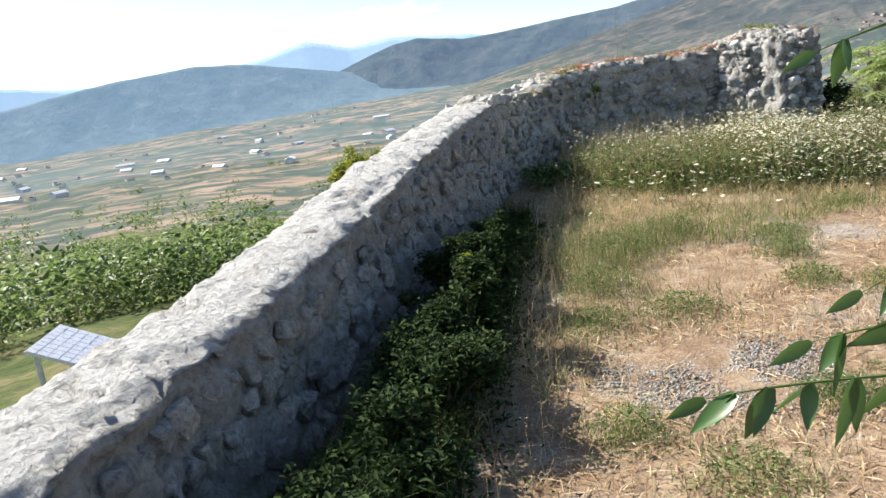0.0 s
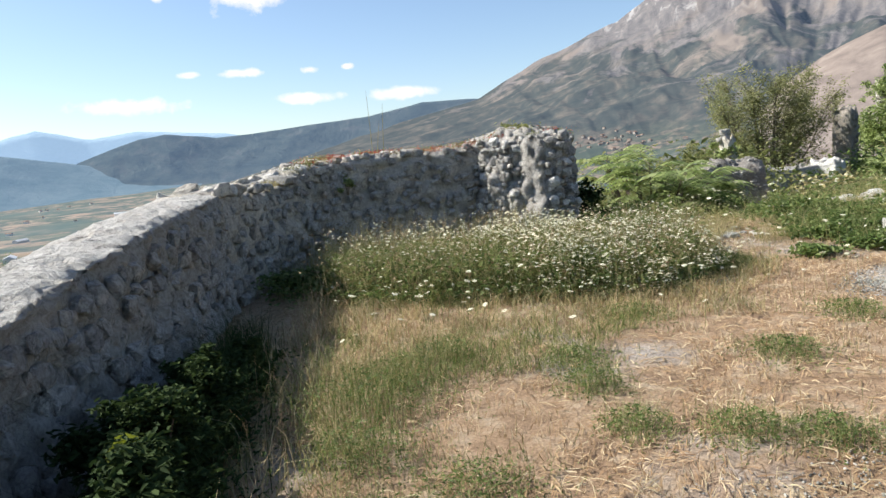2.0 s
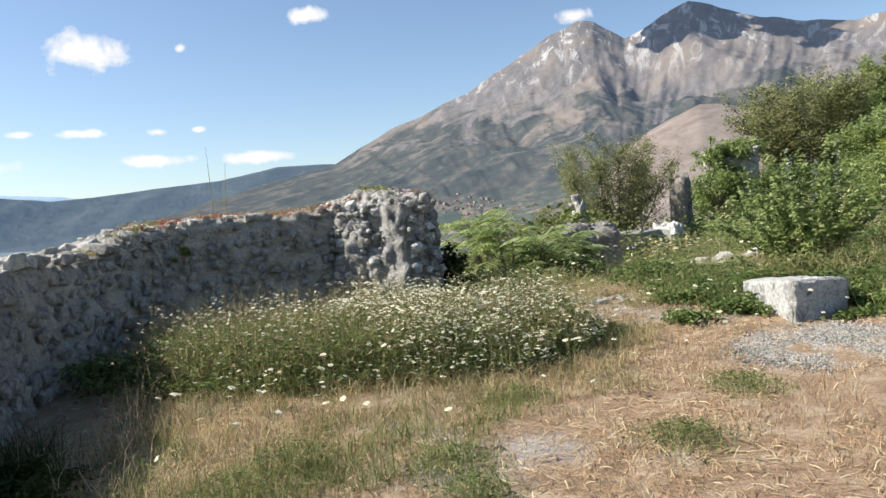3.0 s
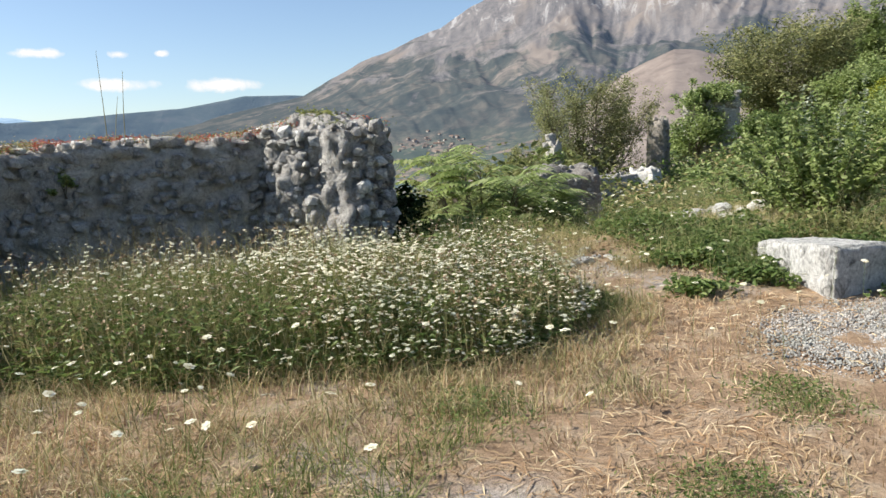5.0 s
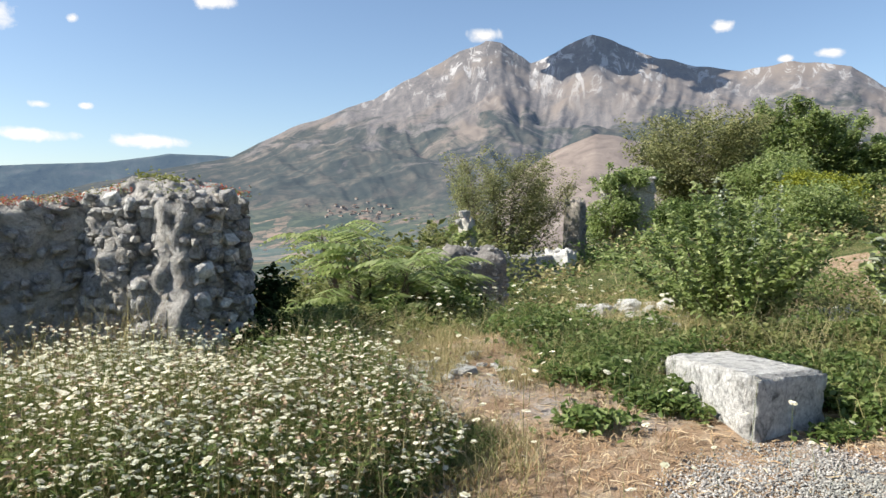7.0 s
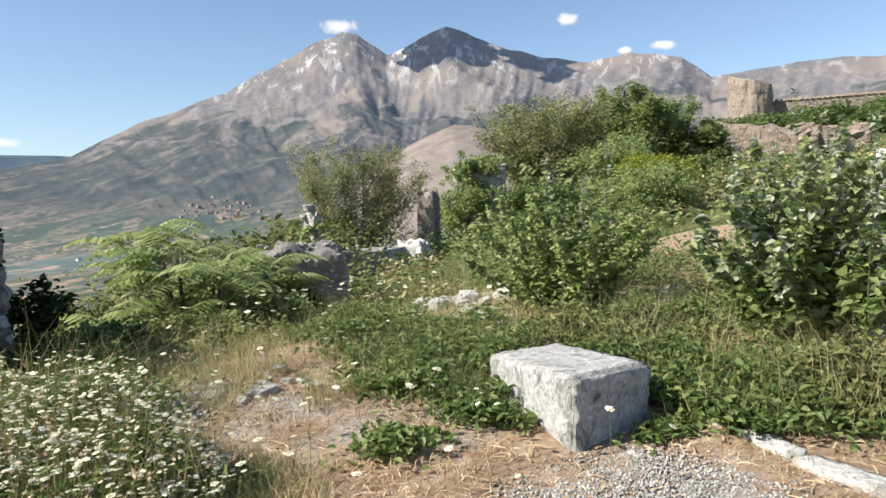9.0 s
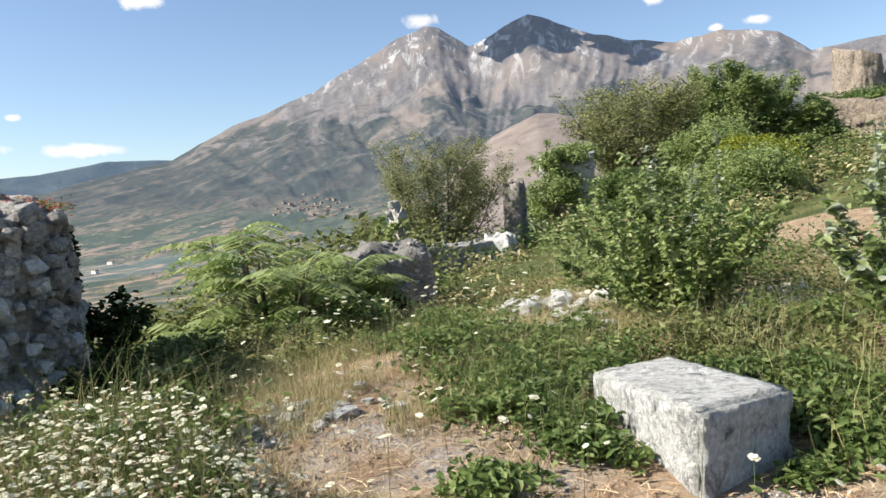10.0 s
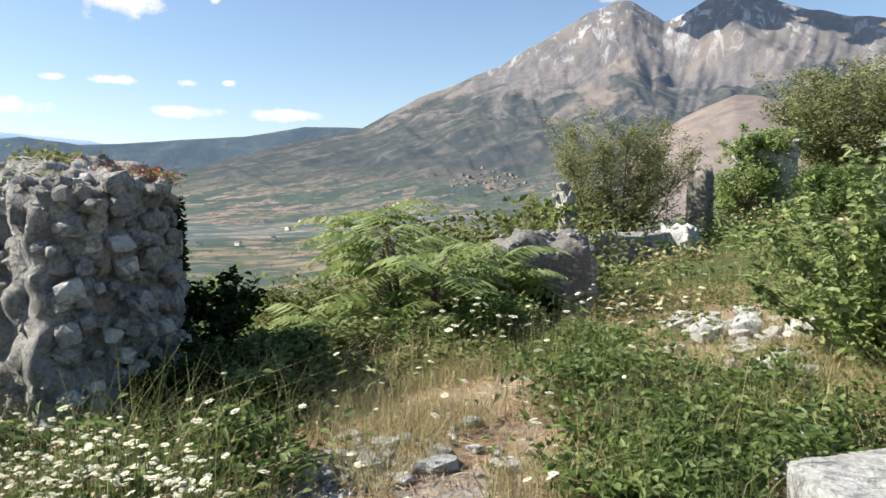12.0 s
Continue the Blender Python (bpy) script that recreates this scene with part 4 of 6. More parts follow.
def shoot_shrub(name, base, height, radius, mat, label, stems, per, leaf, second=None, low_leaf=1.0):
    """A shrub of upright, outward-leaning shoots, each set with alternate leaves down to the ground."""
    root = tagged(new(name), label, "bush")
    root.location = base
    bm, pts, big = bmesh.new(), [], []
    for k in range(stems):
        a = 2 * math.pi * (k * 0.382 + rng.uniform(-0.05, 0.05))
        out = radius * math.sqrt((k + 0.5) / stems) * rng.uniform(0.8, 1.1)
        h = height * rng.uniform(0.62, 1.05) * (1 - 0.42 * (out / radius) ** 2)
        foot = Vector((0.25 * out * math.cos(a), 0.25 * out * math.sin(a), -0.04))
        top = Vector((out * math.cos(a), out * math.sin(a), h))
        mid = foot.lerp(top, 0.5) + Vector((rng.normal(0, 0.04), rng.normal(0, 0.04), 0.08 * h))
        tube(bm, [foot, mid, top], [0.011, 0.007, 0.002], 5)
        f = rng.uniform(0.1, 1.02, per)[:, None]
        line = np.where(f < 0.5, np.array(foot) + (np.array(mid) - np.array(foot)) * f * 2, np.array(mid) + (np.array(top) - np.array(mid)) * (f * 2 - 1))
        near = line + unit(rng.normal(0, 1, (per, 3))) * rng.uniform(0.02, 0.13, (per, 1)) * (1.35 - 0.9 * f) * (radius / 1.0)
        near[:, 2] = np.maximum(near[:, 2], 0.03)
        pts.append(near[f[:, 0] > 0.45])
        big.append(near[f[:, 0] <= 0.45])
    part("stem", bm, M_BARK, root)
    pts, big = np.concatenate(pts), np.concatenate(big)
    upper, lower = ovate_arrays(pts, leaf[0], leaf[1], 0.25), ovate_arrays(big, leaf[0] * low_leaf, leaf[1] * low_leaf, 0.35)
    v, i, s, k = merged([(*upper, 0), (*lower, 0)])
    if second is not None:
        k = np.concatenate([np.repeat(rng.uniform(0, 1, len(pts)) < second[1], 2), np.zeros(2 * len(big))]).astype(np.int32)
    cloth("foliage", v, i, s, (mat,) if second is None else (mat, second[0]), k, root)
    return root


shoot_shrub("leafy_bush", at_base(9.68, 8.5), 1.62, 1.12, M_BRIGHT, "bright green leafy bush with upright shoots", 46, 170, (0.075, 0.042), None, 1.2)
shoot_shrub("flowering_bush", at_base(9.7, 6.2), 1.75, 1.05, M_BRIGHT, "tall green bush with whitish flower spikes", 44, 180, (0.085, 0.06), (M_PALE, 0.45), 1.7)
# the bush nearest the stump carries the stump's shade in its leaf colour
for x, y, h, r, m in [(5.3, 10.25, 0.5, 0.42, M_DARK_SHADED), (5.75, 10.35, 0.5, 0.45, M_GREEN), (5.6, 9.85, 0.36, 0.35, M_GREEN)]:
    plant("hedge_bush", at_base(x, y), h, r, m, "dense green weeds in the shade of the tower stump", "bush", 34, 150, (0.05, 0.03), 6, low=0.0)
# ivy in the same leaf colour, darkened for the stump's shade
plant("ivy_bush", at_base(5.5, 11.1), 0.95, 0.55, M_DARK_SHADED, "ivy at the foot of the tower stump, shade in its dark leaves", "bush", 30, 120, (0.06, 0.045), 6, low=0.0)
plant("ivy_bush", (2.05, 10.78, 1.02), 0.3, 0.14, M_BRIGHT, "small green plant rooted in the wall face", "plant", 10, 40, (0.05, 0.03), 4, low=0.0)
plant("top_weeds", (4.55, 11.0, 1.6), 0.1, 0.35, M_OLIVE, "green weeds on top of the tower stump", "plant", 18, 40, (0.045, 0.025), 5, low=0.0)
for x, y, h, r, m in [(6.1, 11.6, 0.55, 0.5, M_GREEN), (6.7, 11.4, 0.5, 0.5, M_OLIVE), (7.3, 11.3, 0.5, 0.55, M_GREEN), (7.9, 11.5, 0.55, 0.6, M_GREEN), (8.6, 11.9, 0.6, 0.55, M_GREEN), (6.9, 13.3, 0.9, 0.7, M_OLIVE), (9.5, 12.7, 0.6, 0.4, M_DARK_SHADED)]:
    plant("hedge_bush", at_base(x, y), h, r, m, "low green bush growing along the broken wall", "bush", 36, 150, (0.06, 0.03), 7, low=0.02)
feathery_tree("airy_tree", at_base(20.9, 24.1), 5.1, 2.7, M_WILLOW, "airy olive-green tree with thin upright branches", 0.11, 18, 16)
feathery_tree("airy_tree", at_base(18.4, 24.5), 2.6, 1.7, M_WILLOW, "low airy olive-green tree with thin branches", 0.1)
plant("ivy", (27.9, 25.0, 0.3), 3.3, 1.5, M_BRIGHT, "bright ivy hanging over the ruined gable", "ivy", 60, 160, (0.13, 0.1), 6, low=0.0)
plant("ivy", (29.0, 24.9, 2.3), 1.3, 1.35, M_BRIGHT, "bright ivy crowning the ruined gable", "ivy", 50, 150, (0.13, 0.1), 6, low=0.0)
plant("ivy", (15.3, 20.0, -0.4), 1.9, 0.6, M_BRIGHT, "bright ivy round the broken wall post", "ivy", 30, 120, (0.1, 0.08), 5, low=0.0)
feathery_tree("willow_tree", at_base(36.4, 26), 6.0, 4.4, M_WILLOW, "large grey-green feathery tree on the slope", 0.21, 18, 16)
feathery_tree("poplar_tree", at_base(43.2, 23.6), 6.8, 2.9, M_BRIGHT, "tall bright green tree on the slope", 0.24, 15, 16)
plant("slope_tree", at_base(44.8, 20.8), 3.2, 1.8, M_BRIGHT, "green tree among others on the slope", "tree", 110, 240, (0.24, 0.12), 10, low=0.03)
plant("slope_tree", at_base(48.5, 27.5), 5.6, 4.0, M_BRIGHT, "broad green tree on the slope below the castle", "tree", 130, 240, (0.28, 0.14), 10, low=0.03)
plant("slope_bush", at_base(30, 17.1), 2.2, 1.9, M_YELLOW, "yellowish green bush on the slope", "bush", 70, 220, (0.14, 0.07), 8, low=0.02)
plant("slope_bush", at_base(27, 15.8), 1.8, 1.9, M_BRIGHT, "green bush on the slope", "bush", 70, 220, (0.14, 0.07), 8, low=0.02)
plant("slope_bush", at_base(33.5, 20.5), 3.0, 2.4, M_BRIGHT, "bright green bush on the slope", "bush", 80, 220, (0.16, 0.08), 8, low=0.02)
plant("slope_bush", at_base(26.5, 20.3), 1.7, 1.6, M_GREEN, "green bush beside the ruined gable", "bush", 60, 200, (0.13, 0.07), 8, low=0.02)
for x, y, h, r in [(88, 24, 2.6, 4), (95, 33, 2.6, 4), (98, 20, 3, 5), (90, 40, 3, 5), (80, 34, 2.4, 4), (70, 26, 2.4, 4), (104, 12, 4, 6), (92, 28, 2.4, 4), (84, 18, 2.4, 4), (99, 27, 2.6, 3)]:
    plant("ridge_bush", at_base(x, y), h, r, M_GREEN, "green bushes on the ridge under the castle", "bush", 60, 200, (0.4, 0.24), 8, low=0.0)
plant("yellow_tree", (-2.7, 17.9, -2.6), 3.0, 0.85, M_YELLOW, "yellow-green young tree rising outside the wall", "tree", 50, 130, (0.1, 0.05), 9, low=0.3, stem_r=0.008)


def sumac(base, height, fronds, length):
    """A bush of long feathery leaves: each frond a curved stalk with paired leaflets."""
    root = tagged(new("sumac_bush"), "green bush with long feathery compound leaves", "bush")
    root.location = base
    sets, bm = [], bmesh.new()
    heads = []
    for k in range(max(5, fronds // 13)):
        a, r0 = rng.uniform(0, 2 * np.pi), math.sqrt(rng.uniform(0, 1)) * height * 0.75
        heads.append(np.array([r0 * math.cos(a), r0 * math.sin(a), height * rng.uniform(0.2, 0.85) * (1 - 0.3 * r0 / height)]))
    for k in range(fronds):
        a = rng.uniform(0, 2 * np.pi)
        p0 = heads[k % len(heads)] * [1, 1, rng.uniform(0.6, 1.0)]
        out = np.array([math.cos(a), math.sin(a), 0])
        ln = length * rng.uniform(0.7, 1.25)
        f = np.linspace(0, 1, 15)[:, None]
        spine = p0 + out * f * ln * 0.9 + np.array([0, 0, 1.0]) * ln * (rng.uniform(0.5, 1.0) * f - 0.8 * f ** 2)
        side = np.array([-out[1], out[0], 0])
        tube(bm, [tuple(spine[0] * [0.3, 0.3, 0]), tuple(spine[0]), tuple(spine[7]), tuple(spine[-1])], [0.012, 0.006, 0.004, 0.001], 4)
        for s in (-1, 1):
            ll = ln * 0.22 * np.sin(np.pi * (0.15 + 0.8 * f[2:])) + 0.02
            b = spine[2:]
            t = b + (side * s + out * 0.25 + np.array([0, 0, -0.35])) * ll
            m1 = b + (t - b) * 0.4 + out * ll * 0.17
            m2 = b + (t - b) * 0.4 - out * ll * 0.17
            v = np.stack([b, m1, t, m2], 1).reshape(-1, 3)
            o = np.arange(len(b))[:, None] * 4
            sets.append((v, (o + [0, 1, 2, 3]).ravel(), np.full(len(b), 4), 0))
    v, i, s, k = merged(sets)
    part("stem", bm, M_BARK, root)
    cloth("foliage", v, i, s, (M_BRIGHT,), None, root)
    return root


sumac(at_base(8.0, 12.9), 2.0, 130, 0.9)
sumac(at_base(7.1, 12.3), 1.15, 70, 0.8)
sumac(at_base(8.55, 13.9), 2.3, 100, 0.9)


# tall shoots with pale buds beside the bushes
def bud_spike(base, height):
    root = tagged(new("flower_spike"), "tall pale flower spike with round buds", "flower", "flower spikes")
    root.location = base
    bm = bmesh.new()
    lean = (rng.normal(0, 0.06), rng.normal(0, 0.06))
    tube(bm, [(0, 0, 0), (lean[0] * height * 0.5, lean[1] * height * 0.5, height * 0.5), (lean[0] * height, lean[1] * height, height)], [0.007, 0.005, 0.002], 5)
    part("stalk", bm, M_GREEN, root)
    f = rng.uniform(0.5, 1.0, 60)
    c = np.stack([lean[0] * height * f, lean[1] * height * f, height * f], 1) + rng.normal(0, 0.022, (60, 3))
    v, i, s = leaf_arrays(c, 0.055, 0.04)
    tagged(cloth("blossom", v, i, s, (M_PALE,), None, root), kind="stuff")
    f = rng.uniform(0.1, 0.6, 50)
    c = np.stack([lean[0] * height * f, lean[1] * height * f, height * f], 1) + rng.normal(0, 0.05, (50, 3))
    v, i, s = leaf_arrays(c, 0.09, 0.055)
    cloth("foliage", v, i, s, (M_GREEN,), None, root)
    return root


for x, y, h in [(9.3, 8.6, 1.75), (9.75, 8.1, 1.95), (9.9, 8.8, 1.85), (9.1, 8.0, 1.6), (9.1, 5.7, 2.1), (9.5, 5.5, 2.2), (9.3, 6.2, 2.35), (9.7, 6.6, 2.0), (9.0, 6.5, 1.9), (9.6, 5.2, 1.9), (9.9, 6.0, 2.2)]:
    bud_spike(at_base(x, y), h * 0.86)


# ---- young tree whose leaves hang beside the path ----
def leaflet_mesh():
    bm = bmesh.new()
    rows = []
    for k in range(6):
        f = k / 5
        w = 0.5 * math.sin(math.pi * min(1, f * 0.93 + 0.07) ** 0.75) * (1 if k < 5 else 0) + 0.01
        rows.append([bm.verts.new((s * w * 0.36, 0.14 * f * f + (0.05 if s else -0.02) * math.sin(math.pi * f), -f)) for s in (-1, 0, 1)])
    for a, b in zip(rows, rows[1:]):
        for j in (0, 1):
            bm.faces.new((a[j], a[j + 1], b[j + 1], b[j]))
    me = bpy.data.meshes.new("leaflet")
    bm.to_mesh(me)
    bm.free()
    me.materials.append(M_GLOSSY)
    me.shade_smooth()
    return me


M_GLOSSY = leafy("glossy_leaf", [(0, (0.05, 0.11, 0.03)), (1, (0.1, 0.19, 0.05))], 0.35, 0.3, 0.5)
LEAFLET = leaflet_mesh()


def hanging_tree():
    root = tagged(new("young_tree"), "young tree with drooping glossy compound leaves beside the path", "tree")
    foot = Vector((1.3, 1.25, gz(1.3, 1.25)))
    root.location = foot
    bm = bmesh.new()
    tube(bm, [(0, 0, -0.05), (0.03, 0.0, 0.7), (0.0, 0.02, 1.3), (0.02, 0.0, 2.0)], [0.022, 0.018, 0.014, 0.006], 7)
    part("trunk", bm, M_BARK, root)
    lr = random.Random(3)
    for start, mid, tip, n, size in [((0.02, 0, 0.95), (0.7, 1.4, 0.86), (0.43, 1.49, 0.78), 7, 0.125), ((0.03, 0, 1.05), (0.86, 1.3, 1.02), (0.6, 1.38, 0.93), 5, 0.12), ((0.02, 0, 1.25), (0.82, 1.3, 1.14), (0.68, 1.35, 1.03), 4, 0.1), ((0.02, 0, 1.7), (0.84, 1.32, 1.55), (0.63, 1.42, 1.47), 5, 0.085)]:
        a, b, c = Vector(start), Vector(mid) - foot, Vector(tip) - foot
        pts = [a.lerp(b, f).lerp(b.lerp(c, f), f) for f in [k / 10 for k in range(11)]]
        bm = bmesh.new()
        tube(bm, pts, [0.004] * 6 + [0.003] * 3 + [0.0015, 0.001], 5)
        stalk = part("leaf_stalk", bm, M_GREEN, root)
        d = (c - a).normalized()
        yaw = math.atan2(d.y, d.x)
        for k in range(n):
            p = pts[min(10, 4 + int(6.5 * k / n))]
            for s in (-1, 1):
                ob = new("leaflet", LEAFLET)
                ob.parent = stalk
                m = 1.15 * size * lr.uniform(0.8, 1.2) * (1 - 0.3 * k / n)
                ob.matrix_basis = Matrix.Translation(p) @ Matrix.Rotation(yaw, 4, "Z") @ Matrix.Rotation(s * lr.uniform(0.05, 0.5), 4, "X") @ Matrix.Rotation(lr.gauss(-0.25, 0.25), 4, "Y") @ Matrix.Rotation(lr.uniform(-0.9, 0.9), 4, "Z") @ Matrix.Scale(m, 4)
        ob = new("leaflet", LEAFLET)
        ob.parent = stalk
        ob.matrix_basis = Matrix.Translation(pts[-1]) @ Matrix.Rotation(yaw, 4, "Z") @ Matrix.Rotation(-1.1, 4, "Y") @ Matrix.Scale(size * 0.75, 4)
    return root


hanging_tree()


# ---- loose stones ----
def rock(x, y, size, pool, flat=0.6, sink=0.3, label="loose pale limestone lying in the grass"):
    ob = new("rock", stone_rnd.choice(pool))
    ob.matrix_world = Matrix.Translation((x, y, gz(x, y) + size * flat * (0.5 - sink))) @ Matrix.Rotation(stone_rnd.uniform(0, 3.1), 4, "Z") @ Matrix.Diagonal((size * stone_rnd.uniform(0.9, 1.5), size, size * flat, 1))
    return tagged(ob, label, "rock", "loose stones")


BLOCK_STONES = [stone_mesh("white_stone", 80 + s, M_BLOCK) for s in range(6)]
for k in range(90):
    f = k / 89
    rock(8.3 + 2.5 * f + stone_rnd.gauss(0, 0.22), 8.6 + 2.6 * f + stone_rnd.gauss(0, 0.3), 0.07 + 0.24 * stone_rnd.random() ** 2.4, BLOCK_STONES, 0.6, -0.15)
for k in range(22):
    rock(7.75 + stone_rnd.gauss(0, 0.3), 7.9 + stone_rnd.gauss(0, 0.16), stone_rnd.uniform(0.05, 0.2), BLOCK_STONES, 0.5, 0.1)
for x, y, s in [(5.95, 8.95, 0.22), (6.08, 8.6, 0.26), (5.7, 8.95, 0.16), (6.35, 8.45, 0.2), (5.8, 8.75, 0.12), (6.6, 8.35, 0.16), (8.0, 9.3, 0.2), (8.3, 9.0, 0.15), (6.2, 12.4, 0.32), (6.6, 12.6, 0.3), (6.0, 12.15, 0.24), (7.0, 12.8, 0.28), (6.4, 12.75, 0.26)]:
    rock(x, y, s * (1.0 if y > 12 else 0.75), BLOCK_STONES, 0.5 if y > 12 else 0.35, -0.35 if y > 12 else 0.15)
for k in range(46):
    rock(5.95 + stone_rnd.gauss(0, 0.32), 8.78 + stone_rnd.gauss(0, 0.17), stone_rnd.uniform(0.03, 0.11), BLOCK_STONES, 0.5, 0.1)


for k in range(34):
    rock(10.6 + stone_rnd.gauss(0, 0.5), 7.75 + stone_rnd.gauss(0, 0.3), stone_rnd.uniform(0.08, 0.3), BLOCK_STONES, 0.5, -0.1)


# flat kerb of worn slabs
def kerb_slab(x, y, w, d, turn):
    bm = bmesh.new()
    bmesh.ops.create_cube(bm, size=1)
    bmesh.ops.subdivide_edges(bm, edges=bm.edges[:], cuts=4, use_grid_fill=True)
    for v in bm.verts:
        v.co = Vector((v.co.x * w, v.co.y * d, v.co.z * 0.14))
        p = v.co + Vector((x, y, 0))
        v.co += Vector((noise.noise(p * 7), noise.noise(p * 7 + Vector((3, 0, 0))), 0.5 * noise.noise(p * 9))) * 0.035
    me = bpy.data.meshes.new("kerb_slab")
    bm.to_mesh(me)
    bm.free()
    me.materials.append(M_CAP)
    me.shade_smooth()
    ob = new("kerb_slab", me)
    ob.matrix_world = Matrix.Translation((x, y, gz(x, y) - 0.03)) @ Matrix.Rotation(turn, 4, "Z")
    return tagged(ob, "worn white kerb slab sunk in dry earth", "kerb", "kerb slabs")


for k, (w, d) in enumerate([(0.26, 0.08), (0.36, 0.12), (0.42, 0.15), (0.5, 0.2), (0.5, 0.22), (0.45, 0.2)]):
    f = k / 5
    kerb_slab(7.3 - 0.95 * f, 6.12 - 1.95 * f, w, d, math.atan2(1.95, 0.95) + 0.1 * (-1) ** k)


# ---- plants on the walls ----
def wall_top_plants():
    sets = []
    for k in range(80):
        p, d = st_b[stone_rnd.randrange(len(st_b))][0], dir_b[0]
        c = np.array([p[0], p[1] + stone_rnd.uniform(0.05, 0.7), p[2] + 0.05])
        q = c + rng.normal(0, 1, (90, 3)) * [0.09, 0.07, 0.025]
        v, i, s = leaf_arrays(q, 0.03, 0.014)
        sets.append((v, i, s, stone_rnd.choice((0, 0, 1, 2))))
    for k in range(34):
        a, r = stone_rnd.uniform(0, 6.28), stone_rnd.random() ** 0.5
        c = np.array([TW[0] + 0.6 * r * math.cos(a), TW[1] + 0.7 * r * math.sin(a), TW[4] + 0.06 * (1 - r)])
        q = c + rng.normal(0, 1, (90, 3)) * [0.09, 0.09, 0.03]
        v, i, s = leaf_arrays(q, 0.035, 0.016)
        sets.append((v, i, s, stone_rnd.choice((0, 0, 1, 2))))
    for k in range(8):
        p = st_c[stone_rnd.randrange(len(st_c) // 2, len(st_c))][0]
        q = np.array(p) + [0, 0.25, 0.04] + rng.normal(0, 1, (70, 3)) * [0.08, 0.08, 0.02]
        v, i, s = leaf_arrays(q, 0.03, 0.014)
        sets.append((v, i, s, 1))
    return stuff("stonecrop", sets, (M_RED, M_TAN, M_OLIVE), "rusty red and tan stonecrop on the wall tops", "plants")


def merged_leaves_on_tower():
    """Ivy leaves hugging the shaded side of the tower stump, that shade included in their colour."""
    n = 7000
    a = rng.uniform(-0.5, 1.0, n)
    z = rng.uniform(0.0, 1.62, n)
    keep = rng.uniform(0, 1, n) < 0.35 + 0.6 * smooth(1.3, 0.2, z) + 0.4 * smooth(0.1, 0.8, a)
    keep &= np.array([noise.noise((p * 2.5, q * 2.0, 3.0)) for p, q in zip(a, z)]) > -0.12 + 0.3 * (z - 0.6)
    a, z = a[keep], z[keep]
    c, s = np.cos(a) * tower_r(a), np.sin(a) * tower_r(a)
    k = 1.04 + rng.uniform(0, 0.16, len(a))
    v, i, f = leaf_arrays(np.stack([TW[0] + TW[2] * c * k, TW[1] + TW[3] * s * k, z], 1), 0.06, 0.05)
    return stuff("ivy_leaves", [(v, i, f, 0)], (M_DARK_SHADED,), "ivy leaves on the tower stump's shaded side, shade in their dark colour", "ivy")


# a few tall dry stalks standing on the north wall
def tall_stalk(x, y, z, height, lean):
    bm = bmesh.new()
    tube(bm, [(0, 0, 0), (lean * 0.4, 0, height * 0.5), (lean, 0, height)], [0.004, 0.003, 0.0015], 4)
    me = bpy.data.meshes.new("tall_stalk")
    bm.to_mesh(me)
    bm.free()
    me.materials.append(M_TAN)
    ob = new("tall_stalk", me)
    ob.location = (x, y, z)
    return tagged(ob, "thin tall dry stalk on the wall top", "plant", "tall stalks")


for x, y, h, lean in [(2.45, 10.95, 0.85, -0.02), (2.6, 10.98, 0.68, 0.04), (2.52, 11.0, 0.45, 0.06)]:
    tall_stalk(x, y, 1.42, h, lean)


# ---- ground cover ----
def spread(n, x0, x1, y0, y1):
    return rng.uniform(x0, x1, n), rng.uniform(y0, y1, n)


def patchy(x, y, scale, seed, cut):
    """True where a slow noise is above cut."""
    return np.array([noise.noise((a * scale + seed, b * scale, seed)) > cut for a, b in zip(x, y)])


def inside_wall(x, y, gap=0.0):
    return (0.97 * (x + 0.72) - 0.25 * (y - 4.36) > gap) & (y < 10.45)


def gravelly(x, y):
    g1 = ((x - 1.15) / 0.62) ** 2 + ((y - 3.55) / 0.4) ** 2 < 1
    g2 = ((x - 5.95) / 0.85) ** 2 + ((y - 5.85) / 0.62) ** 2 < 1
    g3 = ((x - 5.6) / 0.35) ** 2 + ((y - 8.7) / 0.3) ** 2 < 1
    return g1 | g2 | g3


def meadow_depth(x, y, grow=0.0):
    """Above zero within the band of flowers, one in its middle."""
    c, s = math.cos(-0.48), math.sin(-0.48)
    u, w = x - 3.05, y - 8.35
    u, w = u * c + w * s, -u * s + w * c
    n = 0.15 * np.sin(x * 3.1) * np.cos(y * 2.7)
    return 1 - (u / (2.22 + grow)) ** 4 - (w / (1.05 + grow)) ** 2 - n


def in_meadow(x, y, grow=0.0):
    return meadow_depth(x, y, grow) > 0


def on_ground(x, y, dz=0.0):
    return np.stack([x, y, ground_z(x, y) + dz], 1)


def stuff(name, sets, mats, label, category="grass"):
    v, i, s, k = merged(sets)
    return tagged(cloth(name, v, i, s, mats, k), label, category, kind="stuff")


def off_block(x, y):
    """True outside the fallen block's foot."""
    (ax, ay), (cx, cy) = (0.78, 1.13), (0.74, -0.1)
    px, py = np.asarray(x) - 6.42, np.asarray(y) - 6.47
    det = ax * cy - ay * cx
    w, u = (px * cy - py * cx) / det, (ax * py - ay * px) / det
    return (w < -0.03) | (w > 1.03) | (u < -0.04) | (u > 1.04)


